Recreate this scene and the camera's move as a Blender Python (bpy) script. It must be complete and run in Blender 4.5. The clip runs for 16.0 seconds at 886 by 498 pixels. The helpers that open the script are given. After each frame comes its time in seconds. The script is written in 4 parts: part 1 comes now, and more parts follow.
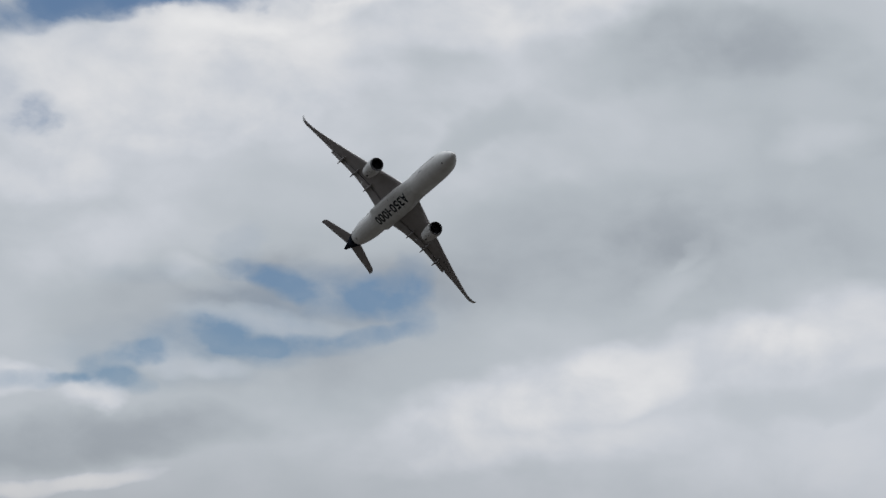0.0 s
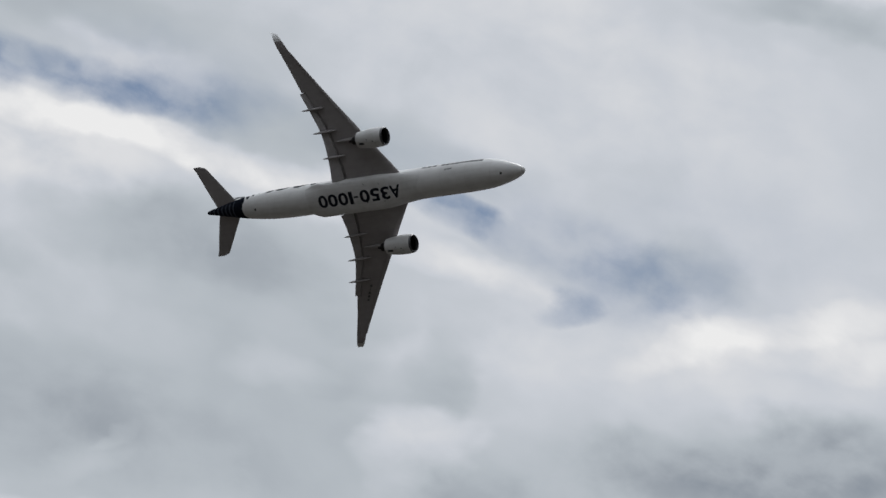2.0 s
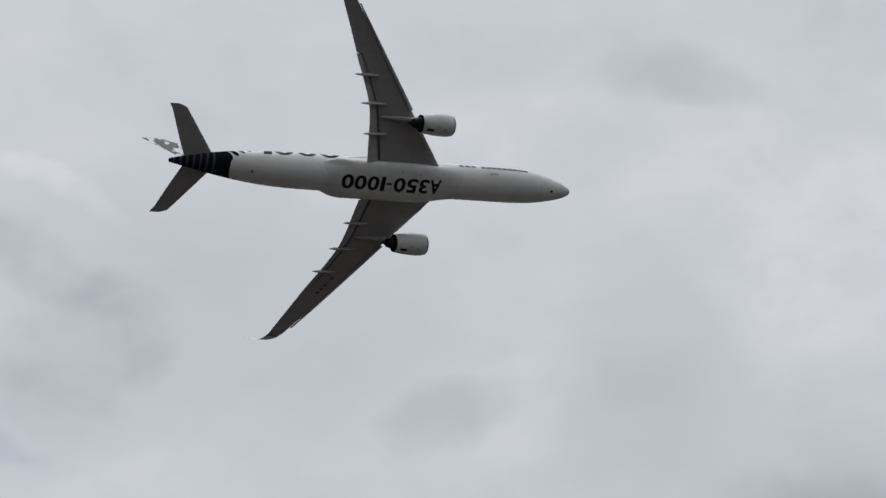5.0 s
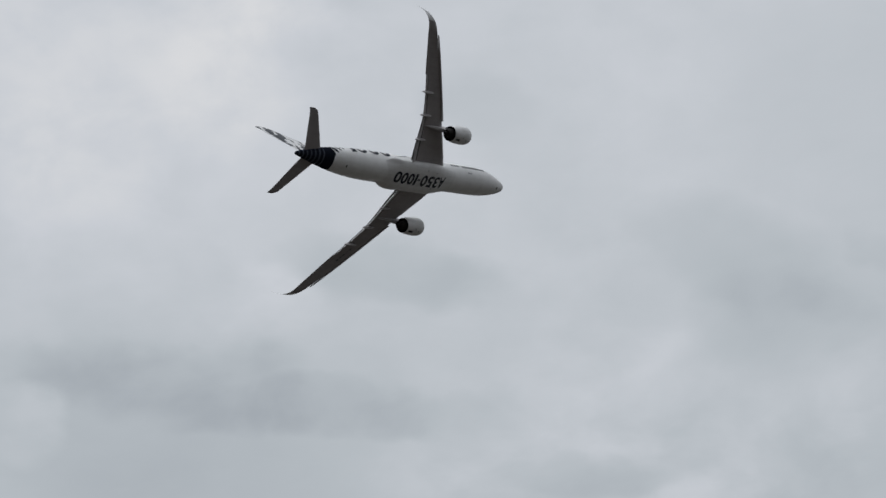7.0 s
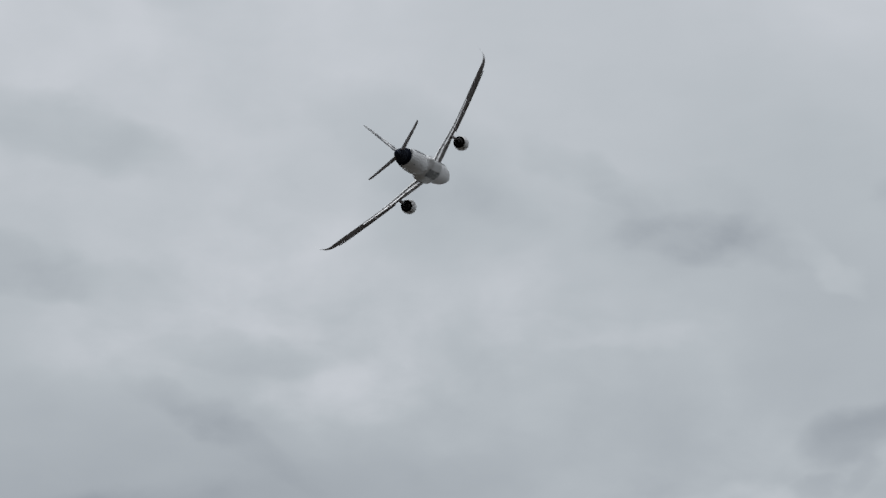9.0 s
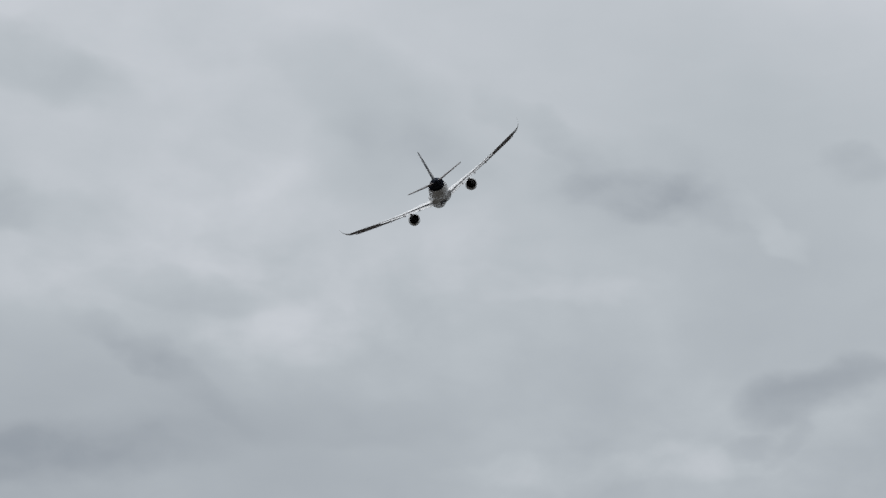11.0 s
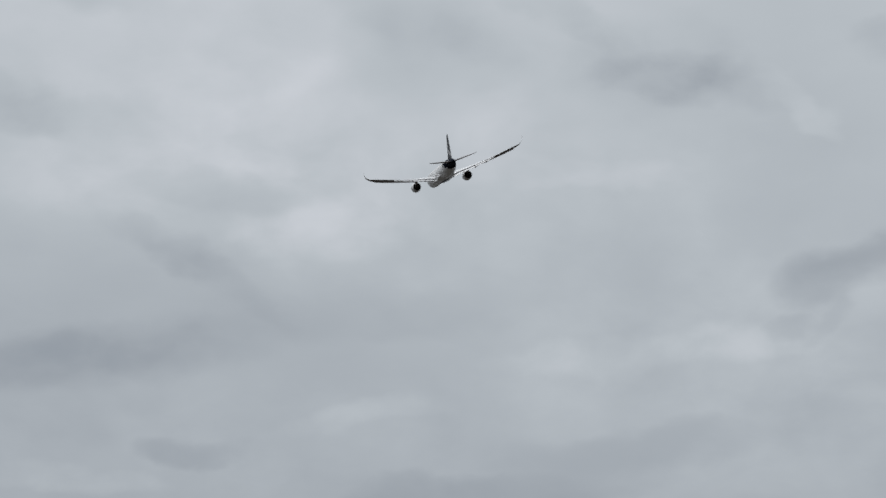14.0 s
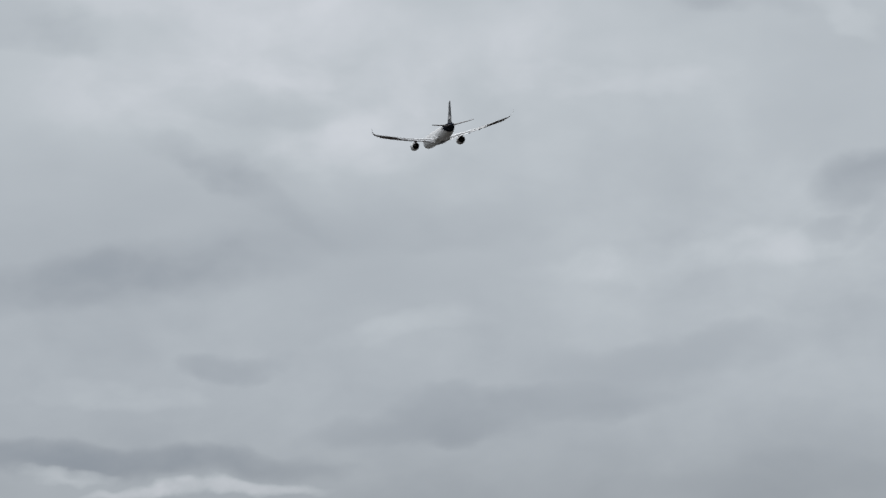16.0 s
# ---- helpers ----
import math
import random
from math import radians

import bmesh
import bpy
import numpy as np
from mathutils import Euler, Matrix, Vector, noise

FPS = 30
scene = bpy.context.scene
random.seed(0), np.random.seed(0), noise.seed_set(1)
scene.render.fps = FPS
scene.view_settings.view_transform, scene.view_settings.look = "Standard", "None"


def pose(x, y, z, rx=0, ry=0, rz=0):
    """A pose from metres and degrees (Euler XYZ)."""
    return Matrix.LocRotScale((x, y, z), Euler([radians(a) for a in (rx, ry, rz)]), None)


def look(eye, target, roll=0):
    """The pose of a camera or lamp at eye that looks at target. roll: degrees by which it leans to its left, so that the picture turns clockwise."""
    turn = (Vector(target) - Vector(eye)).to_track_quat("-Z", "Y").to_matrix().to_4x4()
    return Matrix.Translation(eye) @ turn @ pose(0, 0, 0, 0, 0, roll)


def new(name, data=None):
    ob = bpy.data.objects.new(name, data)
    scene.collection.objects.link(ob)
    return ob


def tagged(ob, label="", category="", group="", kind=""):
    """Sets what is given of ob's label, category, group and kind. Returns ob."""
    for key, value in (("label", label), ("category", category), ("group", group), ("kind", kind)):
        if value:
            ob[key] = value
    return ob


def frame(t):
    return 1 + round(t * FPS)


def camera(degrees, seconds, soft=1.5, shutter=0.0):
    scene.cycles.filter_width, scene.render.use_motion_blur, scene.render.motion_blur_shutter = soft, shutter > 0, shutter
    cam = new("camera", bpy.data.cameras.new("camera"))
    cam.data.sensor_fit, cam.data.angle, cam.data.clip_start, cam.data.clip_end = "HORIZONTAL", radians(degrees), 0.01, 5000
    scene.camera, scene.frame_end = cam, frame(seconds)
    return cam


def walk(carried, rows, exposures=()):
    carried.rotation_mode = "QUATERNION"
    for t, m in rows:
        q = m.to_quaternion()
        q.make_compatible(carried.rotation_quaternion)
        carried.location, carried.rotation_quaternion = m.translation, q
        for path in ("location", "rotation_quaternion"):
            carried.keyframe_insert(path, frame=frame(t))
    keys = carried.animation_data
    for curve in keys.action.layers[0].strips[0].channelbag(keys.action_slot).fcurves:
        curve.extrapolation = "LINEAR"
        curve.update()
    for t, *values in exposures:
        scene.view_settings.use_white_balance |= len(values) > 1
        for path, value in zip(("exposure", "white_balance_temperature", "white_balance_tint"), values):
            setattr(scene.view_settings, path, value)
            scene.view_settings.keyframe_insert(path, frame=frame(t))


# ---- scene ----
# An airliner in a banked climbing turn under broken cloud, followed from the ground.
FOV = 19.5
EYE = (0.0, 0.0, 1.7)

# seconds, turn in degrees (Euler XYZ) of the hand-held camera
CAMERA_ROWS = [
    (0.0, 101.54, -3.60, 69.98),
    (0.5, 102.76, -4.18, 68.35),
    (1.0, 104.38, -9.10, 64.44),
    (1.5, 106.79, -15.87, 58.37),
    (2.0, 109.03, -18.19, 53.38),
    (2.5, 110.03, -14.93, 50.37),
    (3.0, 111.59, -12.62, 45.50),
    (3.5, 112.58, -9.98, 40.62),
    (3.7, 112.74, -8.97, 38.44),
    (4.2, 113.24, -7.23, 32.81),
    (4.8, 113.06, -2.83, 27.29),
    (5.3, 112.51, 0.77, 23.09),
    (5.8, 111.73, 2.49, 18.59),
    (6.0, 111.41, 3.09, 16.98),
    (6.5, 110.47, 3.67, 13.09),
    (7.0, 109.53, 4.27, 10.15),
    (7.5, 108.80, 4.55, 7.62),
    (8.0, 108.00, 3.32, 4.96),
    (8.5, 107.32, 1.85, 2.82),
    (9.0, 106.50, 1.15, 1.53),
    (9.2, 106.25, 0.85, 1.11),
    (9.7, 105.83, 0.55, 0.40),
    (10.2, 105.59, -0.11, -0.08),
    (10.8, 105.38, -0.92, -0.36),
    (11.3, 105.14, -1.22, -0.40),
    (11.5, 104.92, -0.57, -0.16),
    (12.0, 104.40, -0.73, -0.10),
    (12.5, 104.04, -0.07, 0.04),
    (13.0, 103.80, -0.11, 0.01),
    (13.5, 103.42, 0.62, 0.40),
    (14.0, 102.89, 0.80, 0.87),
    (14.5, 102.88, 0.80, 0.77),
    (15.0, 102.79, 0.41, 0.59),
    (15.5, 102.96, 1.03, 1.60),
    (16.0, 100.93, 1.92, 1.98),
]
cam = camera(FOV, 16.0, soft=1.5)
walk(cam, [(t, pose(*EYE, rx, ry, rz)) for t, rx, ry, rz in CAMERA_ROWS], exposures=[(0.0, 0.0), (9.2, 0.0), (11.3, 0.04), (14.5, 0.05), (16.0, 0.12)])

# ---- sky and light ----
SUN_AZIMUTH, SUN_HEIGHT = 300.0, 62.0      # degrees clockwise from +y, degrees above the horizon
world = bpy.data.worlds.new("cloudy_sky")
scene.world = world
world.use_nodes = True
wt = world.node_tree
wt.nodes.clear()


def wn(kind, **sets):
    n = wt.nodes.new(kind)
    for k, v in sets.items():
        if k == "operation":
            n.operation = v
        elif k == "interp":
            n.interpolation_type = v
        elif k == "mapping":
            n.vector_type = v
    return n


def wire(a, b):
    wt.links.new(a, b)


def calc(op, a, b=None, c=None):
    n = wn("ShaderNodeMath", operation=op)
    for i, v in enumerate((a, b, c)):
        if v is None:
            continue
        if isinstance(v, (int, float)):
            n.inputs[i].default_value = v
        else:
            wire(v, n.inputs[i])
    return n.outputs[0]


def ranged(v, a, b, c, d, interp="SMOOTHSTEP"):
    n = wn("ShaderNodeMapRange", interp=interp)
    wire(v, n.inputs[0])
    for i, x in enumerate((a, b, c, d)):
        n.inputs[i + 1].default_value = x
    return n.outputs[0]


def cloud_noise(vec, scale, detail, rough, distort=0.0):
    n = wn("ShaderNodeTexNoise")
    wire(vec, n.inputs["Vector"])
    n.inputs["Scale"].default_value = scale
    n.inputs["Detail"].default_value = detail
    n.inputs["Roughness"].default_value = rough
    n.inputs["Distortion"].default_value = distort
    return n


coord = wn("ShaderNodeTexCoord").outputs["Generated"]
axes = wn("ShaderNodeSeparateXYZ")
wire(coord, axes.inputs[0])
azimuth = calc("MULTIPLY", calc("ARCTAN2", axes.outputs[0], axes.outputs[1]), 18.0 / math.pi)
height = calc("MULTIPLY", calc("ARCSINE", axes.outputs[2]), 18.0 / math.pi)
plan = wn("ShaderNodeCombineXYZ")           # tens of degrees: azimuth, height
wire(azimuth, plan.inputs[0])
wire(height, plan.inputs[1])

# clouds lie in flat layers: noise is stretched sideways
flat = wn("ShaderNodeMapping")
wire(plan.outputs[0], flat.inputs["Vector"])
flat.inputs["Scale"].default_value = (0.7, 1.0, 1.0)
billow = cloud_noise(flat.outputs[0], 1.6, 4.0, 0.5)
wisps = cloud_noise(flat.outputs[0], 6.0, 5.0, 0.52, 0.2)
bend = cloud_noise(flat.outputs[0], 2.6, 4.0, 0.5)
shift = wn("ShaderNodeVectorMath", operation="SUBTRACT")
wire(bend.outputs["Color"], shift.inputs[0])
shift.inputs[1].default_value = (0.5, 0.5, 0.5)
bent = wn("ShaderNodeVectorMath", operation="MULTIPLY_ADD")
wire(shift.outputs[0], bent.inputs[0])
bent.inputs[1].default_value = (0.42, 0.26, 0.0)
wire(plan.outputs[0], bent.inputs[2])
curl = cloud_noise(flat.outputs[0], 11.0, 5.0, 0.5, 0.0)
small = wn("ShaderNodeVectorMath", operation="SUBTRACT")
wire(curl.outputs["Color"], small.inputs[0])
small.inputs[1].default_value = (0.5, 0.5, 0.5)
frayed = wn("ShaderNodeVectorMath", operation="MULTIPLY_ADD")
wire(small.outputs[0], frayed.inputs[0])
frayed.inputs[1].default_value = (0.11, 0.065, 0.0)
wire(bent.outputs[0], frayed.inputs[2])
DRIFT = frayed.outputs[0]


fringe = wn("ShaderNodeVectorMath", operation="MULTIPLY_ADD")
wire(small.outputs[0], fringe.inputs[0])
fringe.inputs[1].default_value = (0.13, 0.055, 0.0)
wire(plan.outputs[0], fringe.inputs[2])
FRINGE = fringe.outputs[0]

total = {"tone": None, "gap": None, "veil": None}


def clump(kind, u, v, a, b, turn, amount, hard):
    """A soft oval of cloud at azimuth u and height v (tens of degrees), a by b across, turned."""
    c, q = math.cos(radians(turn)), math.sin(radians(turn))

    def along(x, y):
        d = wn("ShaderNodeVectorMath", operation="DOT_PRODUCT")
        wire(FRINGE if kind == "veil" else DRIFT, d.inputs[0])
        d.inputs[1].default_value = (x, y, 0)
        return calc("SUBTRACT", d.outputs["Value"], x * u + y * v)

    p = along(c / a, q / a)
    w = along(-q / b, c / b)
    s = ranged(calc("MULTIPLY_ADD", w, w, calc("MULTIPLY", p, p)), hard, 1.7, amount, 0.0)
    total[kind] = s if total[kind] is None else calc("ADD", total[kind], s)


def tone(u, v, a, b, turn, amount):
    clump("tone", u, v, a, b, turn, amount, 0.0)


def gap(u, v, a, b, turn, amount):
    clump("gap", u, v, a, b, turn, amount, 0.0)


def veil(u, v, a, b, turn, amount):
    """Thin cloud through which the blue shows."""
    clump("veil", u, v, a, b, turn, amount, 0.0)


veil(-7.49, 1.07, 0.09, 0.027, -9, 0.40)
veil(-7.42, 1.05, 0.10, 0.030, -9, 0.55)
veil(-7.31, 1.05, 0.11, 0.056, -3, 0.35)
veil(-7.20, 1.04, 0.10, 0.048, 15, 0.55)
veil(-7.14, 1.08, 0.06, 0.050, 34, 0.35)
veil(-7.14, 0.99, 0.04, 0.051, 64, 0.40)
veil(-7.22, 0.95, 0.09, 0.023, 10, 0.55)
veil(-7.37, 0.92, 0.12, 0.027, 2, 0.50)
veil(-7.52, 0.92, 0.11, 0.035, -9, 0.60)
veil(-7.63, 0.92, 0.14, 0.045, 10, 0.40)
veil(-7.74, 0.88, 0.06, 0.027, 7, 0.65)
veil(-7.81, 0.83, 0.07, 0.040, 16, 0.50)
veil(-7.76, 0.81, 0.06, 0.027, -14, 0.40)
veil(-7.88, 0.81, 0.05, 0.017, 6, 0.45)
veil(-7.97, 0.80, 0.09, 0.022, 6, 0.45)
veil(-7.44, 0.89, 0.08, 0.031, -5, 0.25)
veil(-7.35, 0.99, 0.30, 0.100, 5, 0.22)
veil(-7.52, 1.12, 0.06, 0.050, 55, 0.15)
veil(-7.72, 1.05, 0.15, 0.025, 6, 0.10)
veil(-7.89, 1.65, 0.19, 0.052, 16, 0.45)
veil(-7.60, 1.74, 0.19, 0.052, 11, 0.40)
veil(-7.39, 1.73, 0.14, 0.032, 3, 0.55)
veil(-7.20, 1.80, 0.12, 0.033, 24, 0.40)
veil(-7.05, 1.87, 0.14, 0.042, 4, 0.25)
veil(-5.37, 2.00, 0.34, 0.138, 7, 0.10)
veil(-7.16, 1.79, 0.16, 0.032, 6, 0.50)
veil(-6.94, 1.84, 0.16, 0.027, 10, 0.30)
veil(-6.73, 1.88, 0.16, 0.027, 6, 0.25)
veil(-5.95, 1.91, 0.09, 0.017, 2, 0.35)
veil(-6.01, 1.96, 0.33, 0.074, -1, 0.12)
veil(-7.01, 1.87, 0.14, 0.040, 4, 0.35)
veil(-6.82, 1.88, 0.16, 0.042, 2, 0.30)
veil(-6.63, 1.91, 0.16, 0.042, -1, 0.25)
veil(-6.70, 1.97, 0.29, 0.087, 6, 0.15)
veil(-5.95, 1.89, 0.13, 0.035, -6, 0.42)
veil(-5.81, 1.87, 0.15, 0.038, -11, 0.25)
veil(-5.63, 1.77, 0.07, 0.038, 22, 0.40)
veil(-5.47, 1.87, 0.21, 0.083, 17, 0.28)
veil(-5.40, 1.86, 0.08, 0.033, 17, 0.15)
veil(-5.60, 1.90, 0.22, 0.075, -7, 0.20)
veil(-3.71, 1.81, 0.17, 0.042, -11, 0.26)
veil(-6.58, 1.95, 0.19, 0.055, 9, 0.32)
veil(-8.04, 1.60, 0.16, 0.042, 23, 0.50)
veil(-8.15, 1.40, 0.09, 0.049, 26, 0.30)
veil(-7.86, 1.65, 0.15, 0.037, 17, 0.35)
veil(-7.64, 0.89, 0.32, 0.087, 10, 0.20)
veil(-8.03, 1.38, 0.06, 0.042, 26, 0.35)
veil(-7.98, 1.61, 0.19, 0.037, 18, 0.35)

gap(-7.98, 1.60, 0.34, 0.057, 18, 0.765)
gap(-8.00, 1.36, 0.07, 0.037, 14, 0.383)
gap(-8.06, 1.46, 0.06, 0.023, 6, 0.212)
gap(-7.45, 1.67, 0.09, 0.020, 5, 0.340)
gap(-7.60, 1.72, 0.28, 0.070, 14, 0.765)
gap(-7.22, 1.78, 0.18, 0.054, 22, 0.637)
gap(-7.45, 1.77, 0.47, 0.074, 11, 0.300)
gap(-7.98, 1.39, 0.14, 0.074, 6, 0.120)
tone(-7.72, 1.47, 0.47, 0.124, 9, 0.108)
tone(-7.39, 1.61, 0.52, 0.075, 7, 0.054)
tone(-8.02, 1.26, 0.15, 0.074, 6, 0.054)
tone(-6.52, 1.62, 0.31, 0.087, 8, -0.060)
tone(-6.94, 1.69, 0.61, 0.075, 7, 0.035)
tone(-6.94, 1.44, 0.14, 0.051, 33, -0.050)
tone(-6.22, 1.48, 0.19, 0.074, 1, 0.027)
tone(-6.80, 1.18, 0.33, 0.138, 13, -0.060)
tone(-7.30, 1.06, 0.26, 0.075, 4, -0.050)
tone(-6.55, 1.12, 0.09, 0.050, 27, 0.035)
tone(-6.52, 1.18, 0.06, 0.020, 52, 0.022)
tone(-6.68, 0.89, 0.40, 0.075, 15, 0.101)
tone(-6.22, 1.03, 0.20, 0.062, 24, 0.068)
tone(-6.96, 0.71, 0.38, 0.075, 8, 0.068)
tone(-6.25, 0.87, 0.22, 0.043, 12, -0.040)
tone(-7.61, 0.84, 0.16, 0.032, -4, 0.081)
tone(-7.85, 0.77, 0.08, 0.032, -0, 0.095)
tone(-8.00, 0.80, 0.07, 0.032, 5, 0.081)
tone(-7.78, 0.68, 0.32, 0.062, 4, -0.080)
tone(-7.85, 0.57, 0.15, 0.027, 4, 0.095)
tone(-7.75, 1.11, 0.32, 0.075, 5, 0.027)
tone(-6.85, 1.78, 0.81, 0.048, 8, 0.108)
tone(-7.57, 1.65, 0.33, 0.056, 9, 0.095)
tone(-7.34, 1.74, 0.06, 0.032, 21, 0.081)
tone(-6.06, 1.81, 0.31, 0.056, -1, 0.081)
tone(-7.31, 1.44, 0.38, 0.087, 11, 0.027)
tone(-5.89, 1.51, 0.25, 0.075, 17, -0.035)
tone(-6.20, 1.42, 0.17, 0.045, 8, 0.027)
tone(-5.80, 1.36, 0.14, 0.088, 47, 0.068)
tone(-5.69, 1.25, 0.18, 0.130, 17, -0.075)
tone(-6.22, 1.98, 0.45, 0.075, 7, -0.050)
tone(-7.55, 1.05, 0.10, 0.037, -4, 0.054)
tone(-7.46, 0.96, 0.16, 0.032, 3, 0.068)
tone(-5.22, 1.83, 0.36, 0.045, 26, 0.081)
tone(-5.39, 2.48, 0.35, 0.074, 6, -0.050)
tone(-6.92, 2.00, 0.23, 0.056, 17, -0.070)
tone(-5.97, 1.53, 0.12, 0.088, 19, 0.027)
tone(-5.09, 1.82, 0.34, 0.057, 16, 0.068)
tone(-5.84, 1.58, 0.09, 0.124, 15, -0.050)
tone(-5.07, 2.55, 0.47, 0.053, 7, -0.070)
tone(-4.29, 2.53, 0.30, 0.056, -13, -0.030)
tone(-5.13, 2.62, 0.35, 0.035, 12, 0.041)
tone(-5.41, 1.94, 0.14, 0.100, 13, -0.050)
tone(-4.15, 1.90, 0.25, 0.065, -10, 0.050)
tone(-3.72, 2.24, 0.34, 0.078, -23, -0.042)
tone(-3.60, 2.40, 0.21, 0.038, -26, 0.041)
tone(-3.46, 2.04, 0.18, 0.138, -22, -0.045)
tone(-4.02, 2.49, 0.22, 0.038, -6, -0.020)
tone(-2.04, 2.66, 0.19, 0.069, -15, -0.044)
tone(-2.43, 2.56, 0.27, 0.111, 0, 0.016)
tone(-1.23, 2.50, 0.18, 0.075, -4, 0.028)
tone(-1.00, 1.92, 0.25, 0.070, -5, -0.048)
tone(-2.57, 1.92, 0.17, 0.079, 10, -0.050)
tone(-2.39, 1.95, 0.14, 0.101, 28, 0.020)
tone(-2.18, 2.00, 0.21, 0.100, -1, -0.016)
tone(-1.58, 1.72, 0.33, 0.069, -0, -0.040)
tone(-0.94, 1.62, 0.22, 0.050, -5, -0.016)
tone(-0.81, 2.39, 0.27, 0.149, -6, -0.012)
tone(-0.14, 1.84, 0.25, 0.113, -26, -0.030)
tone(-1.18, 1.62, 0.35, 0.056, -2, -0.044)
tone(-1.87, 1.61, 0.09, 0.074, -2, 0.032)
tone(-1.78, 2.17, 0.26, 0.149, -1, 0.024)
tone(-1.05, 2.44, 0.47, 0.087, -3, 0.012)
tone(-1.33, 2.30, 0.17, 0.123, 0, 0.024)
tone(-0.74, 2.23, 0.17, 0.076, -21, -0.024)
tone(-0.12, 1.71, 0.21, 0.100, -4, -0.020)
tone(-1.27, 1.85, 0.16, 0.062, -1, 0.016)
tone(0.49, 1.67, 0.21, 0.065, -7, -0.048)
tone(-0.57, 1.44, 0.17, 0.045, -5, -0.032)
tone(-0.68, 1.31, 0.12, 0.042, -29, -0.024)
tone(-0.30, 1.35, 0.31, 0.056, 2, 0.020)
tone(-0.24, 1.18, 0.38, 0.062, 1, -0.016)
tone(0.24, 1.82, 0.14, 0.045, -22, -0.028)
tone(0.98, 1.70, 0.08, 0.044, -3, -0.028)
tone(0.89, 1.23, 0.16, 0.055, 2, -0.060)
tone(0.73, 1.14, 0.06, 0.025, 13, -0.032)
tone(-0.92, 1.06, 0.41, 0.077, 5, -0.042)
tone(-0.63, 0.87, 0.11, 0.030, 1, -0.040)
tone(0.22, 1.42, 0.21, 0.030, 1, 0.016)
tone(0.44, 1.08, 0.39, 0.045, 7, 0.028)
tone(0.79, 1.60, 0.11, 0.035, -41, 0.024)
tone(-0.59, 1.25, 0.15, 0.038, -28, -0.016)
tone(0.83, 1.14, 0.08, 0.020, 23, -0.024)
tone(0.31, 0.84, 0.34, 0.056, 7, -0.032)
tone(-0.90, 0.79, 0.20, 0.032, 0, 0.024)
tone(-0.09, 0.72, 0.39, 0.043, 5, -0.040)
tone(-0.93, 0.63, 0.45, 0.044, -3, -0.072)
tone(-0.72, 0.55, 0.22, 0.020, 1, 0.110)
tone(-0.97, 0.59, 0.07, 0.015, -1, 0.050)
tone(0.59, 0.55, 0.37, 0.049, -3, -0.016)
tone(-0.25, 0.90, 0.20, 0.030, 6, 0.020)
tone(-4.89, 1.61, 0.52, 0.112, 13, -0.130)
tone(-4.67, 1.71, 0.16, 0.045, -13, -0.030)
tone(-5.96, 1.30, 0.80, 0.300, 0, -0.049)
tone(-7.40, 1.00, 0.50, 0.220, 0, -0.051)
tone(-6.80, 1.80, 0.25, 0.250, 0, 0.066)
tone(0.76, 1.80, 0.80, 0.300, 0, -0.028)
tone(-3.44, 2.10, 0.80, 0.300, 0, -0.044)
tone(-5.96, 2.30, 0.80, 0.300, 0, 0.041)
tone(-0.44, 1.50, 0.50, 0.220, 0, 0.031)
tone(-5.12, 1.50, 0.32, 0.170, 0, -0.032)
tone(-0.92, 1.20, 0.50, 0.220, 0, -0.030)
tone(-1.52, 1.60, 0.50, 0.220, 0, -0.035)
tone(-6.44, 1.10, 0.32, 0.170, 0, -0.040)
tone(-5.36, 1.70, 0.22, 0.120, 0, 0.034)
tone(-7.64, 1.60, 0.50, 0.220, 0, -0.026)
tone(-6.32, 1.60, 0.32, 0.170, 0, -0.031)
tone(-4.52, 2.00, 0.80, 0.300, 0, 0.027)
tone(-1.64, 2.40, 0.50, 0.220, 0, 0.028)
tone(0.88, 1.40, 0.32, 0.170, 0, -0.026)
tone(-2.12, 2.00, 0.25, 0.250, 0, -0.026)
tone(-0.20, 1.10, 0.32, 0.170, 0, -0.019)
tone(1.00, 1.00, 0.80, 0.300, 0, 0.016)
tone(-6.80, 1.40, 0.32, 0.170, 0, 0.028)
tone(-7.88, 1.20, 0.32, 0.170, 0, 0.024)
tone(0.16, 2.20, 0.50, 0.220, 0, -0.026)
tone(0.40, 1.70, 0.22, 0.120, 0, -0.028)
tone(-5.72, 1.50, 0.25, 0.250, 0, 0.042)
tone(-6.20, 1.00, 0.22, 0.120, 0, 0.031)
tone(-4.52, 2.30, 0.80, 0.300, 0, -0.023)
tone(-7.52, 0.90, 0.32, 0.170, 0, -0.033)
tone(-5.36, 1.40, 0.32, 0.170, 0, -0.042)
tone(-5.36, 2.60, 0.32, 0.170, 0, 0.026)
tone(-4.88, 1.50, 0.32, 0.170, 0, -0.043)
tone(-0.20, 1.60, 0.22, 0.120, 0, -0.023)
tone(-3.68, 1.80, 0.32, 0.170, 0, -0.025)
tone(-6.56, 0.70, 0.50, 0.220, 0, 0.017)
tone(-6.84, 1.80, 0.26, 0.052, -0, 0.070)
tone(-6.46, 1.81, 0.21, 0.053, -3, 0.045)
tone(-5.78, 1.78, 0.17, 0.050, -9, 0.035)
tone(-5.27, 1.81, 0.34, 0.056, 19, 0.022)

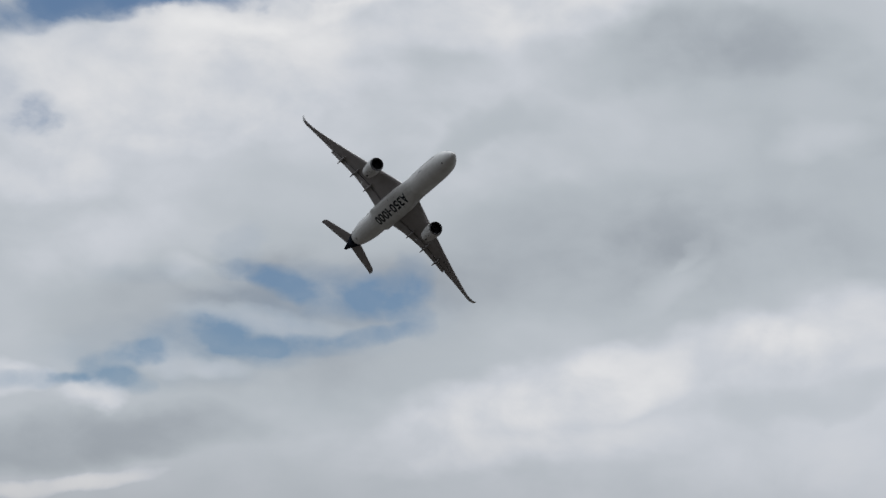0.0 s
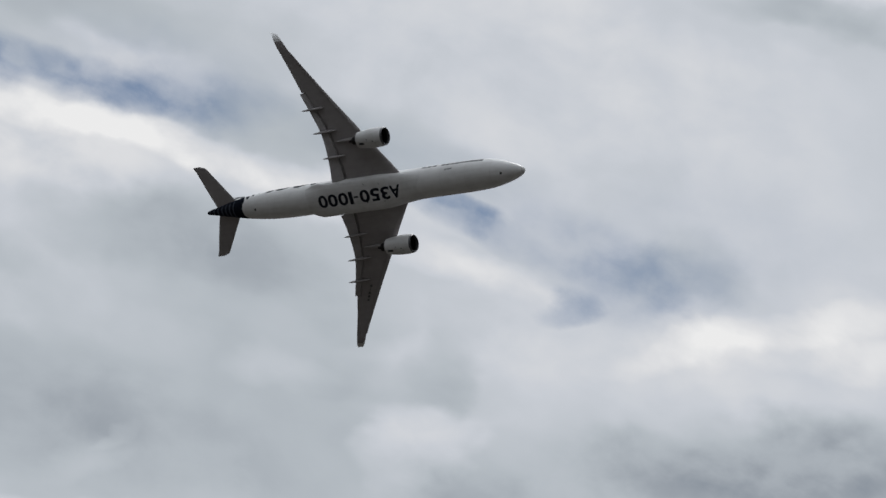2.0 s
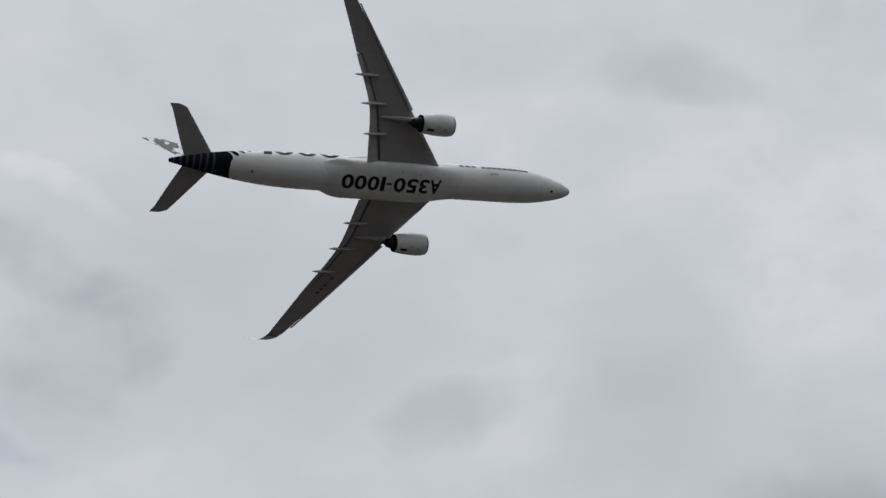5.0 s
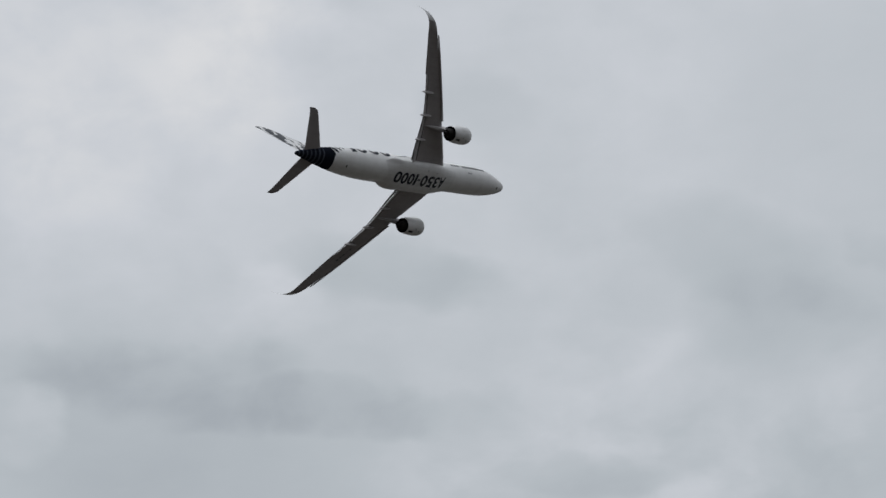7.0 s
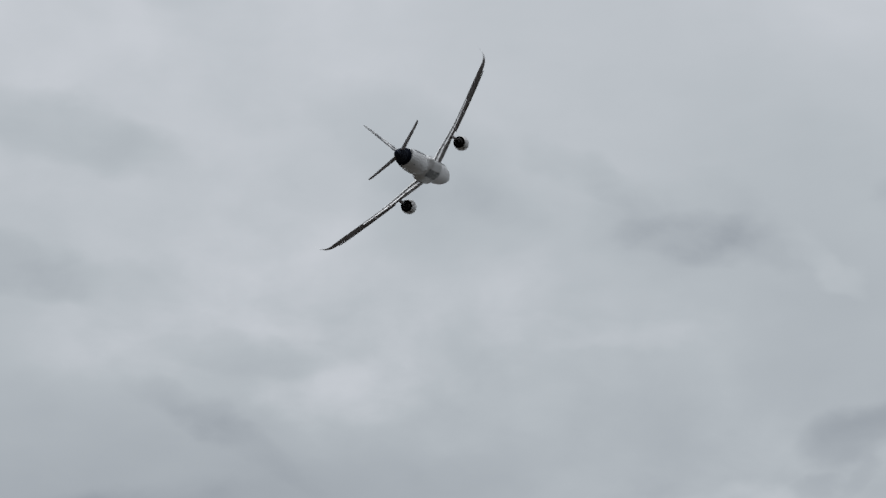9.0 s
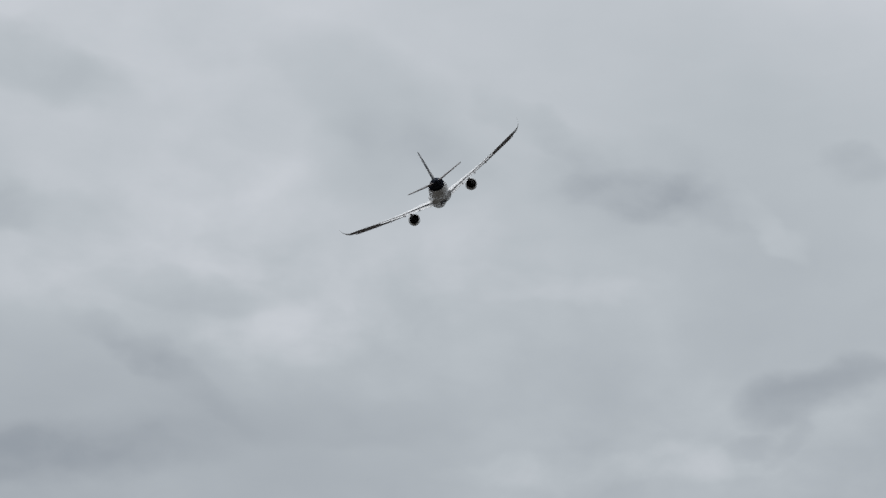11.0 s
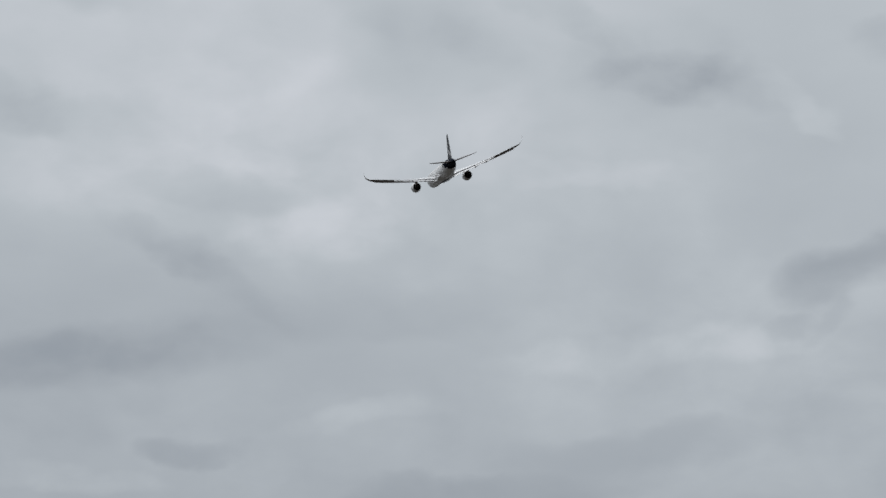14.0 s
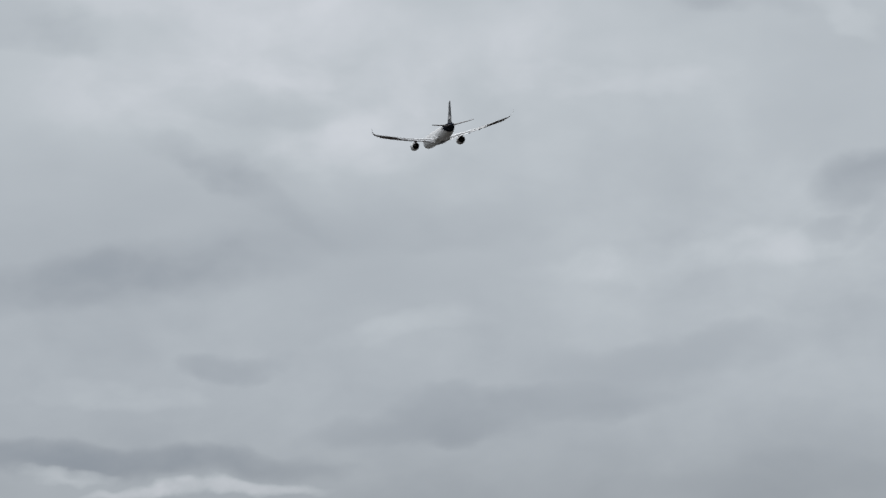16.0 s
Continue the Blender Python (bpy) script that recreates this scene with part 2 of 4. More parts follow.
base = calc("ADD", ranged(azimuth, -7.4, -4.6, 0.745, 0.805), ranged(azimuth, -3.6, -1.4, 0.0, -0.09))
rise = calc("MULTIPLY", ranged(azimuth, -3.4, -1.6, 0.0, 1.0), ranged(height, 0.8, 2.1, -0.045, 0.065, "LINEAR"))
base = calc("ADD", base, rise)
patchy = ranged(wisps.outputs["Fac"], 0.3, 0.7, 0.55, 1.45)
level = calc("ADD", base, calc("MULTIPLY", total["tone"], patchy))
level = calc("ADD", level, calc("MULTIPLY", calc("SUBTRACT", billow.outputs["Fac"], 0.5), 0.10))
level = calc("ADD", level, calc("MULTIPLY", calc("SUBTRACT", wisps.outputs["Fac"], 0.5), 0.075))
long = wn("ShaderNodeMapping")
wire(plan.outputs[0], long.inputs["Vector"])
long.inputs["Scale"].default_value = (0.38, 1.0, 1.0)
fibre = cloud_noise(long.outputs[0], 19.0, 6.0, 0.62, 0.5)
level = calc("ADD", level, calc("MULTIPLY", calc("SUBTRACT", fibre.outputs["Fac"], 0.5), 0.012))

ramp = wn("ShaderNodeValToRGB")
wire(level, ramp.inputs[0])
stops = ramp.color_ramp.elements


def linear(*rgb):
    return tuple(c / 12.92 if c <= 0.04045 else ((c + 0.055) / 1.055) ** 2.4 for c in rgb) + (1.0,)


stops[0].position, stops[0].color = 0.50, linear(0.46, 0.50, 0.55)
stops[1].position, stops[1].color = 1.0, linear(0.925, 0.923, 0.92)
for at, rgb in ((0.62, (0.600, 0.627, 0.657)), (0.72, (0.704, 0.730, 0.753)), (0.80, (0.785, 0.801, 0.826)), (0.88, (0.853, 0.857, 0.866))):
    e = stops.new(at)
    e.color = linear(*rgb)

# an overcast sky grows brighter towards its top, most of all round the sun, and is duller opposite to it
lift = calc("MULTIPLY", ranged(height, 2.6, 8.0, 1.0, 2.05), ranged(height, 0.0, 0.85, 0.42, 1.0))
glow = wn("ShaderNodeVectorMath", operation="DOT_PRODUCT")
wire(coord, glow.inputs[0])
sa, sh = radians(SUN_AZIMUTH), radians(SUN_HEIGHT)
SUN_WAY = Vector((math.sin(sa) * math.cos(sh), math.cos(sa) * math.cos(sh), math.sin(sh)))
glow.inputs[1].default_value = SUN_WAY
lift = calc("MULTIPLY", lift, ranged(glow.outputs["Value"], 0.8, 1.0, 1.0, 1.6))
lift = calc("MULTIPLY", lift, ranged(glow.outputs["Value"], -0.5, 0.27, 0.15, 1.0))
# the broken cloud lets a trace more blue through than the thicker cloud towards +y
hue = wn("ShaderNodeMix")
hue.data_type = "RGBA"
wire(ranged(azimuth, -4.5, -2.5, 0.0, 1.0), hue.inputs[0])
hue.inputs[6].default_value = (0.995, 0.999, 1.008, 1.0)
hue.inputs[7].default_value = (0.998, 0.999, 1.001, 1.0)
tint = wn("ShaderNodeVectorMath", operation="MULTIPLY")
wire(ramp.outputs[0], tint.inputs[0])
wire(hue.outputs[2], tint.inputs[1])
lit = wn("ShaderNodeVectorMath", operation="SCALE")
wire(tint.outputs[0], lit.inputs[0])
wire(lift, lit.inputs["Scale"])

blue = wn("ShaderNodeTexSky")
blue.sky_type = "NISHITA"
blue.sun_disc = False
blue.sun_elevation, blue.sun_rotation = sh, sa
blue.altitude, blue.dust_density, blue.ozone_density = 100.0, 0.3, 3.5
blue_lit = wn("ShaderNodeVectorMath", operation="MULTIPLY")
wire(blue.outputs[0], blue_lit.inputs[0])
blue_lit.inputs[1].default_value = (0.0468, 0.0496, 0.0515)

torn = calc("ADD", total["gap"], calc("MULTIPLY", calc("SUBTRACT", wisps.outputs["Fac"], 0.5), 1.3))
shred = cloud_noise(flat.outputs[0], 13.0, 5.0, 0.55, 0.2)
torn = calc("ADD", torn, calc("MULTIPLY", calc("SUBTRACT", shred.outputs["Fac"], 0.5), 1.5))
open_sky = calc("MULTIPLY", ranged(torn, 0.08, 1.05, 0.0, 0.95), ranged(total["gap"], 0.0, 0.40, 0.0, 1.0))
open_sky = calc("MULTIPLY", open_sky, ranged(curl.outputs["Fac"], 0.36, 0.56, 0.7, 1.0))
thin = calc("MULTIPLY", total["veil"], ranged(shred.outputs["Fac"], 0.3, 0.7, 0.7, 1.25))
thin = calc("MULTIPLY", ranged(thin, 0.0, 1.0, 0.0, 0.9, "LINEAR"), ranged(wisps.outputs["Fac"], 0.3, 0.6, 0.75, 1.0))
open_sky = calc("ADD", open_sky, calc("MULTIPLY", thin, calc("SUBTRACT", 1.0, open_sky)))
both = wn("ShaderNodeMix")
both.data_type = "RGBA"
wire(open_sky, both.inputs[0])
wire(lit.outputs[0], both.inputs[6])
wire(blue_lit.outputs[0], both.inputs[7])
back = wn("ShaderNodeBackground")
wire(both.outputs[2], back.inputs[0])
back.inputs[1].default_value = 1.0
wire(back.outputs[0], wn("ShaderNodeOutputWorld").inputs[0])

sun = new("sun", bpy.data.lights.new("sun", "SUN"))
sun.data.energy, sun.data.angle, sun.data.color = 0.9, radians(20), (1.0, 0.97, 0.93)
sun.matrix_world = look(tuple(SUN_WAY * 400), (0, 0, 0))

# ---- materials ----


def material(name):
    m = bpy.data.materials.new(name)
    m.use_nodes = True
    t = m.node_tree
    return m, t, t.nodes["Principled BSDF"]


def mnode(t, kind, vec=None, **values):
    n = t.nodes.new(kind)
    if vec is not None:
        t.links.new(vec, n.inputs["Vector"])
    for k, v in values.items():
        n.inputs[k].default_value = v
    return n


def mcalc(t, op, a, b=None, c=None):
    n = t.nodes.new("ShaderNodeMath")
    n.operation = op
    for i, v in enumerate((a, b, c)):
        if v is None:
            continue
        if isinstance(v, (int, float)):
            n.inputs[i].default_value = v
        else:
            t.links.new(v, n.inputs[i])
    return n.outputs[0]


def mmix(t, fac, a, b):
    n = t.nodes.new("ShaderNodeMix")
    n.data_type = "RGBA"
    for slot, v in ((0, fac), (6, a), (7, b)):
        if isinstance(v, (tuple, list, float, int)):
            n.inputs[slot].default_value = v
        else:
            t.links.new(v, n.inputs[slot])
    return n.outputs[2]


def paint(name, base, dirt, rough=0.35, stain=0.5, metal=0.0, coat=0.0):
    """Aircraft paint: a base colour with streaks along the airflow, fine dirt and faint panel waves."""
    m, t, b = material(name)
    obj = t.nodes.new("ShaderNodeTexCoord").outputs["Object"]
    flow = mnode(t, "ShaderNodeMapping", obj)
    flow.inputs["Scale"].default_value = (1.6, 0.12, 1.6)
    streak = mnode(t, "ShaderNodeTexNoise", flow.outputs[0], Scale=1.0, Detail=6.0, Roughness=0.6)
    fine = mnode(t, "ShaderNodeTexNoise", obj, Scale=4.0, Detail=5.0, Roughness=0.6)
    f = mcalc(t, "MULTIPLY", mcalc(t, "SUBTRACT", mcalc(t, "ADD", mcalc(t, "MULTIPLY", streak.outputs["Fac"], 0.75), mcalc(t, "MULTIPLY", fine.outputs["Fac"], 0.25)), 0.42), 2.2 * stain)
    blot = mnode(t, "ShaderNodeTexNoise", obj, Scale=0.55, Detail=4.0, Roughness=0.65)
    f = mcalc(t, "ADD", f, mcalc(t, "MULTIPLY", mcalc(t, "SUBTRACT", blot.outputs["Fac"], 0.47), 1.5 * stain))
    f = mcalc(t, "MINIMUM", mcalc(t, "MAXIMUM", f, 0.0), 1.0)
    t.links.new(mmix(t, f, (*base, 1), (*dirt, 1)), b.inputs["Base Color"])
    t.links.new(mcalc(t, "ADD", rough, mcalc(t, "MULTIPLY", f, 0.2)), b.inputs["Roughness"])
    b.inputs["Metallic"].default_value = metal
    b.inputs["Coat Weight"].default_value = coat
    bump = mnode(t, "ShaderNodeBump", None, Strength=0.08, Distance=0.02)
    t.links.new(fine.outputs["Fac"], bump.inputs["Height"])
    t.links.new(bump.outputs[0], b.inputs["Normal"])
    return m, t, b


WHITE, DIRTY = (0.70, 0.697, 0.69), (0.42, 0.412, 0.40)
NAVY, SLATE = (0.011, 0.013, 0.020), (0.12, 0.135, 0.165)


def fuselage_paint():
    """White paint with a dark woven tail end: solid on the belly, breaking up into blocks higher and further forward."""
    m, t, b = paint("white_fuselage_paint", WHITE, DIRTY, 0.36, 0.5)
    obj = t.nodes.new("ShaderNodeTexCoord").outputs["Object"]
    ax = t.nodes.new("ShaderNodeSeparateXYZ")
    t.links.new(obj, ax.inputs[0])
    x, y, z = ax.outputs
    # border of the dark end; above the middle it frays forward into slanting stripes
    edge = mcalc(t, "ADD", -27.15, mcalc(t, "MULTIPLY", z, 0.35))
    edge = mcalc(t, "ADD", edge, mcalc(t, "MULTIPLY", mcalc(t, "MULTIPLY", mcalc(t, "MAXIMUM", mcalc(t, "SUBTRACT", -0.4, x), 0.0), 1.0), mcalc(t, "MINIMUM", mcalc(t, "MAXIMUM", mcalc(t, "ADD", z, 0.3), 0.0), 1.5)))
    depth = mcalc(t, "SUBTRACT", edge, y)
    reach = mcalc(t, "ADD", mcalc(t, "MULTIPLY", mcalc(t, "MINIMUM", mcalc(t, "MAXIMUM", mcalc(t, "ADD", z, 0.8), 0.0), 1.8), 2.9), 0.06)
    fade = mcalc(t, "DIVIDE", mcalc(t, "ADD", depth, reach), mcalc(t, "MULTIPLY", reach, 2.0))
    pick = mcalc(t, "MULTIPLY_ADD", mcalc(t, "SINE", mcalc(t, "MULTIPLY", mcalc(t, "MULTIPLY_ADD", z, 0.45, y), 4.6)), 0.5, 0.5)
    dark = mcalc(t, "GREATER_THAN", mcalc(t, "MULTIPLY_ADD", fade, 1.75, 0.0), pick)
    # lighter hoops on the tail cone
    wave = mcalc(t, "SINE", mcalc(t, "MULTIPLY", mcalc(t, "ADD", y, mcalc(t, "MULTIPLY", z, -0.25)), 5.6))
    hoop = mcalc(t, "MULTIPLY", mcalc(t, "GREATER_THAN", wave, 0.45), mcalc(t, "LESS_THAN", y, -29.8))
    ink = mmix(t, mcalc(t, "MULTIPLY", hoop, 0.45), (*NAVY, 1), (*SLATE, 1))
    ring = mcalc(t, "ABSOLUTE", mcalc(t, "SUBTRACT", mcalc(t, "FRACT", mcalc(t, "MULTIPLY", y, 0.187)), 0.5))
    seam = mcalc(t, "MULTIPLY", mcalc(t, "LESS_THAN", ring, 0.006), 0.35)
    old = mmix(t, seam, b.inputs["Base Color"].links[0].from_socket, (*DIRTY, 1))
    t.links.new(mmix(t, dark, old, ink), b.inputs["Base Color"])
    t.links.new(mcalc(t, "SUBTRACT", 0.24, mcalc(t, "MULTIPLY", dark, 0.24)), b.inputs["Specular IOR Level"])
    return m


def fin_paint():
    """Dark and white woven bands that climb the fin."""
    m, t, b = paint("woven_fin_paint", WHITE, DIRTY, 0.42, 0.4)
    obj = t.nodes.new("ShaderNodeTexCoord").outputs["Object"]
    mp = mnode(t, "ShaderNodeMapping", obj)
    mp.inputs["Rotation"].default_value = (radians(38), 0, 0)
    mp.inputs["Scale"].default_value = (0.2, 1.5, 0.8)
    cell = mnode(t, "ShaderNodeTexVoronoi", mp.outputs[0], Scale=1.0)
    cell.inputs["Randomness"].default_value = 0.85
    cell.distance = "MANHATTAN"
    c = t.nodes.new("ShaderNodeSeparateColor")
    t.links.new(cell.outputs["Color"], c.inputs[0])
    fx = t.nodes.new("ShaderNodeSeparateXYZ")
    t.links.new(obj, fx.inputs[0])
    # the left face carries more of the dark bands
    share = mcalc(t, "MULTIPLY_ADD", mcalc(t, "GREATER_THAN", fx.outputs[0], 0.0), 0.26, 0.06)
    dark = mcalc(t, "GREATER_THAN", c.outputs[0], share)
    old = b.inputs["Base Color"].links[0].from_socket
    t.links.new(mmix(t, dark, old, (0.034, 0.038, 0.045, 1)), b.inputs["Base Color"])
    return m


M_FUSELAGE = fuselage_paint()
M_FIN = fin_paint()
M_WHITE = paint("white_nacelle_paint", (0.66, 0.656, 0.65), (0.38, 0.372, 0.36), 0.36, 0.7)[0]
M_RADOME = paint("radome_grey", (0.5, 0.495, 0.48), (0.3, 0.295, 0.28), 0.45, 0.8)[0]
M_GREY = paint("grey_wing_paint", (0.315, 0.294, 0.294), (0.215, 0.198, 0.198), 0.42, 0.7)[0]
# Wing grey lightened for upward faces; light from above is put into this colour.
M_LIT_TOP = paint("lit_wing_top_paint", (0.70, 0.70, 0.70), (0.54, 0.54, 0.535), 0.45, 0.5)[0]
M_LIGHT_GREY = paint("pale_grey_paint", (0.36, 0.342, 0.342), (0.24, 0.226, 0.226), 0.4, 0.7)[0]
M_NAVY = paint("navy_lettering", NAVY, (0.03, 0.034, 0.045), 0.4, 0.4)[0]
M_INK = paint("worn_marking", (0.05, 0.05, 0.06), (0.13, 0.13, 0.13), 0.5, 0.8)[0]
# for flank markings, and for the shade painted on the root fairings
M_SLATE = paint("slate_marking_and_shade", (0.16, 0.165, 0.175), (0.3, 0.3, 0.3), 0.4, 0.8)[0]
M_FADED = paint("faded_registration", (0.075, 0.074, 0.075), (0.12, 0.118, 0.115), 0.5, 0.9)[0]
M_TIP = paint("pale_winglet_paint", (0.66, 0.66, 0.66), (0.5, 0.5, 0.495), 0.4, 0.6)[0]
M_TITLE = paint("faded_title_grey", (0.07, 0.074, 0.08), (0.17, 0.17, 0.168), 0.4, 0.9)[0]
M_BLACK = paint("black_recess", (0.008, 0.008, 0.009), (0.014, 0.013, 0.012), 0.6, 0.5)[0]
M_FAN = paint("dark_titanium", (0.025, 0.025, 0.028), (0.012, 0.012, 0.012), 0.5, 0.6, metal=0.5)[0]
M_EXHAUST = paint("burnt_metal", (0.022, 0.02, 0.019), (0.01, 0.009, 0.008), 0.65, 0.8, metal=0.3)[0]
M_LIP = paint("dull_metal_lip", (0.13, 0.13, 0.135), (0.07, 0.07, 0.07), 0.35, 0.6, metal=0.8)[0]
M_GLASS = paint("cockpit_glass", (0.01, 0.012, 0.014), (0.02, 0.02, 0.02), 0.08, 0.2)[0]
M_RED = paint("red_lens", (0.06, 0.014, 0.014), (0.03, 0.01, 0.01), 0.2, 0.3)[0]


# matt paints: little gloss at a slant
for m, gloss in ((M_BLACK, 0.08), (M_EXHAUST, 0.08), (M_GREY, 0.02), (M_LIGHT_GREY, 0.04), (M_NAVY, 0.02), (M_INK, 0.06), (M_TITLE, 0.06), (M_FIN, 0.12), (M_WHITE, 0.28), (M_SLATE, 0.1)):
    m.node_tree.nodes["Principled BSDF"].inputs["Specular IOR Level"].default_value = gloss


def grass():
    m, t, b = material("airfield_grass")
    pos = t.nodes.new("ShaderNodeNewGeometry").outputs["Position"]
    broad = mnode(t, "ShaderNodeTexNoise", pos, Scale=0.008, Detail=6.0, Roughness=0.6)
    fine = mnode(t, "ShaderNodeTexNoise", pos, Scale=3.0, Detail=6.0, Roughness=0.7)
    f = mcalc(t, "ADD", mcalc(t, "MULTIPLY", broad.outputs["Fac"], 0.7), mcalc(t, "MULTIPLY", fine.outputs["Fac"], 0.3))
    t.links.new(mmix(t, f, (0.030, 0.027, 0.023, 1), (0.056, 0.050, 0.042, 1)), b.inputs["Base Color"])
    b.inputs["Roughness"].default_value = 0.95
    bump = mnode(t, "ShaderNodeBump", None, Strength=0.6, Distance=0.05)
    t.links.new(fine.outputs["Fac"], bump.inputs["Height"])
    t.links.new(bump.outputs[0], b.inputs["Normal"])
    return m


# ---- ground ----
gm = bpy.data.meshes.new("ground")
bm = bmesh.new()
bmesh.ops.create_grid(bm, x_segments=40, y_segments=40, size=4500)
for v in bm.verts:
    far = max(0.0, v.co.length - 300)
    v.co.z = noise.noise(v.co * 0.0016) * min(6.0, far * 0.006) - min(3.0, far * 0.003)
bm.to_mesh(gm)
bm.free()
gm.materials.append(grass())
gm.shade_smooth()
tagged(new("ground", gm), "flat dry green and straw airfield grass reaching the horizon", "ground", kind="structure")

# ---- the airliner: x to its right, y ahead, z up; nose at y = 36 ----
NOSE = 36.0
plane = new("airliner")
tagged(plane, "white twin-engined airliner with grey wings and dark tail, in flight", "aeroplane")


def part(name, bm, mat, parent, label="", smooth=True, top=None):
    bmesh.ops.recalc_face_normals(bm, faces=bm.faces)
    me = bpy.data.meshes.new(name)
    bm.to_mesh(me)
    bm.free()
    me.materials.append(mat)
    # upward faces take the second colour, lightened to stand for light from above
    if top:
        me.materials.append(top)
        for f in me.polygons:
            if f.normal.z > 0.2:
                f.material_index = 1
    if smooth:
        me.set_sharp_from_angle(angle=radians(38))
    ob = new(name, me)
    ob.parent = parent
    if label:
        ob["label"] = label
    return ob


def loft(rings, bm=None, close=True, caps=True):
    """A skin through rings of equally many points."""
    bm = bm or bmesh.new()
    rows = [[bm.verts.new(p) for p in r] for r in rings]
    n = len(rows[0])
    for a, b in zip(rows, rows[1:]):
        for i in range(n if close else n - 1):
            j = (i + 1) % n
            bm.faces.new((a[i], a[j], b[j], b[i]))
    if caps:
        bm.faces.new(rows[0])
        bm.faces.new(list(reversed(rows[-1])))
    return bm


def lerp_table(table, s):
    """Smooth values from a table of (station, values...)."""
    if s <= table[0][0]:
        return table[0][1:]
    for k in range(len(table) - 1):
        a, b = table[k], table[k + 1]
        if s <= b[0]:
            p = table[max(0, k - 1)]
            q = table[min(len(table) - 1, k + 2)]
            h = b[0] - a[0]
            u = (s - a[0]) / h
            out = []
            for i in range(1, len(a)):
                ma = (b[i] - p[i]) / (b[0] - p[0]) * h if b[0] > p[0] else 0
                mb = (q[i] - a[i]) / (q[0] - a[0]) * h if q[0] > a[0] else 0
                out.append((2 * u**3 - 3 * u**2 + 1) * a[i] + (u**3 - 2 * u**2 + u) * ma + (3 * u**2 - 2 * u**3) * b[i] + (u**3 - u**2) * mb)
            return out
    return table[-1][1:]


# station from the nose, top, bottom, half width
HULL = [(0, -1.30, -1.40, 0.05), (0.25, -0.92, -1.80, 0.48), (0.9, -0.50, -2.14, 0.92), (2.0, 0.12, -2.45, 1.40), (3.2, 0.80, -2.67, 1.79),
        (4.4, 1.50, -2.82, 2.12), (5.8, 2.14, -2.94, 2.44), (7.5, 2.66, -3.02, 2.73), (9.5, 2.90, -3.045, 2.89), (12, 3.045, -3.045, 2.98),
        (30, 3.045, -3.045, 2.98), (47, 3.045, -3.045, 2.98), (51, 3.04, -2.99, 2.97), (55, 3.03, -2.77, 2.88), (59, 2.98, -2.19, 2.64),
        (63, 2.86, -1.26, 2.22), (66.5, 2.62, -0.36, 1.68), (69.5, 2.25, 0.26, 1.10), (71.6, 1.85, 0.60, 0.66), (72.8, 1.56, 0.74, 0.42), (73.2, 1.44, 0.84, 0.32)]


def hull_at(s, a):
    """The point of the hull at station s and angle a (0: right side, 90 degrees: top)."""
    top, bottom, half = lerp_table(HULL, s)
    return Vector((math.cos(a) * half, NOSE - s, (top + bottom) / 2 + math.sin(a) * (top - bottom) / 2))


def build_hull():
    cuts = [0, 0.06, 0.25, 0.55, 0.9, 1.4, 2, 2.6, 3.2, 3.8, 4.4, 5, 5.8, 6.6, 7.5, 8.5, 9.5, 11, 13]
    cuts += [15 + 2 * k for k in range(18)] + [51 + 1.0 * k for k in range(21)] + [71.6, 72.2, 72.8, 73.2]
    cuts = sorted(set(cuts))
    nose = [s for s in cuts if s <= 0.55]
    part("radome", loft([[hull_at(s, 2 * math.pi * k / 64) for k in range(64)] for s in nose]), M_RADOME, plane, "greyer nose radome")
    rings = [[hull_at(s, 2 * math.pi * k / 64) for k in range(64)] for s in cuts if s >= 0.55]
    return part("fuselage", loft(rings), M_FUSELAGE, plane, "white fuselage with dark woven tail end")


fuselage = build_hull()

# belly fairing: a wide flat-bottomed shell that melts into the round hull at both ends
def ease(v):
    v = max(0.0, min(1.0, v))
    return v * v * (3 - 2 * v)


def belly_at(s, a):
    c, d = math.cos(a), math.sin(a)
    u = max(0.0, min(1.0, (s - 42.0) / 6.2))
    mid, top = -1.95 - 0.75 * u ** 1.5, -0.45 - 1.9 * u ** 1.5
    x = math.copysign(abs(c) ** (0.45 if d > 0 else 0.72), c) * 3.38
    z = mid + (d ** 0.45 * (top - mid) if d > 0 else abs(d) ** 0.72 * (-3.47 - mid))
    k = 0.985 / math.hypot(x / 2.98, z / 3.045)
    if k < 1.0:
        flank = max(0.0, min(1.0, (z + 3.1) / 1.0))
        e = ease((s - 20.5) / 10.5) * ease((48.2 - s) / (6.8 - 3.2 * flank))
        x, z = x * (k + (1 - k) * e), z * (k + (1 - k) * e)
    return Vector((x, NOSE - s, z))


belly = part("belly_fairing", loft([[belly_at(20 + 28.2 * i / 56, 2 * math.pi * k / 72) for k in range(72)] for i in range(57)]), M_WHITE, plane, "white wing-root belly fairing")


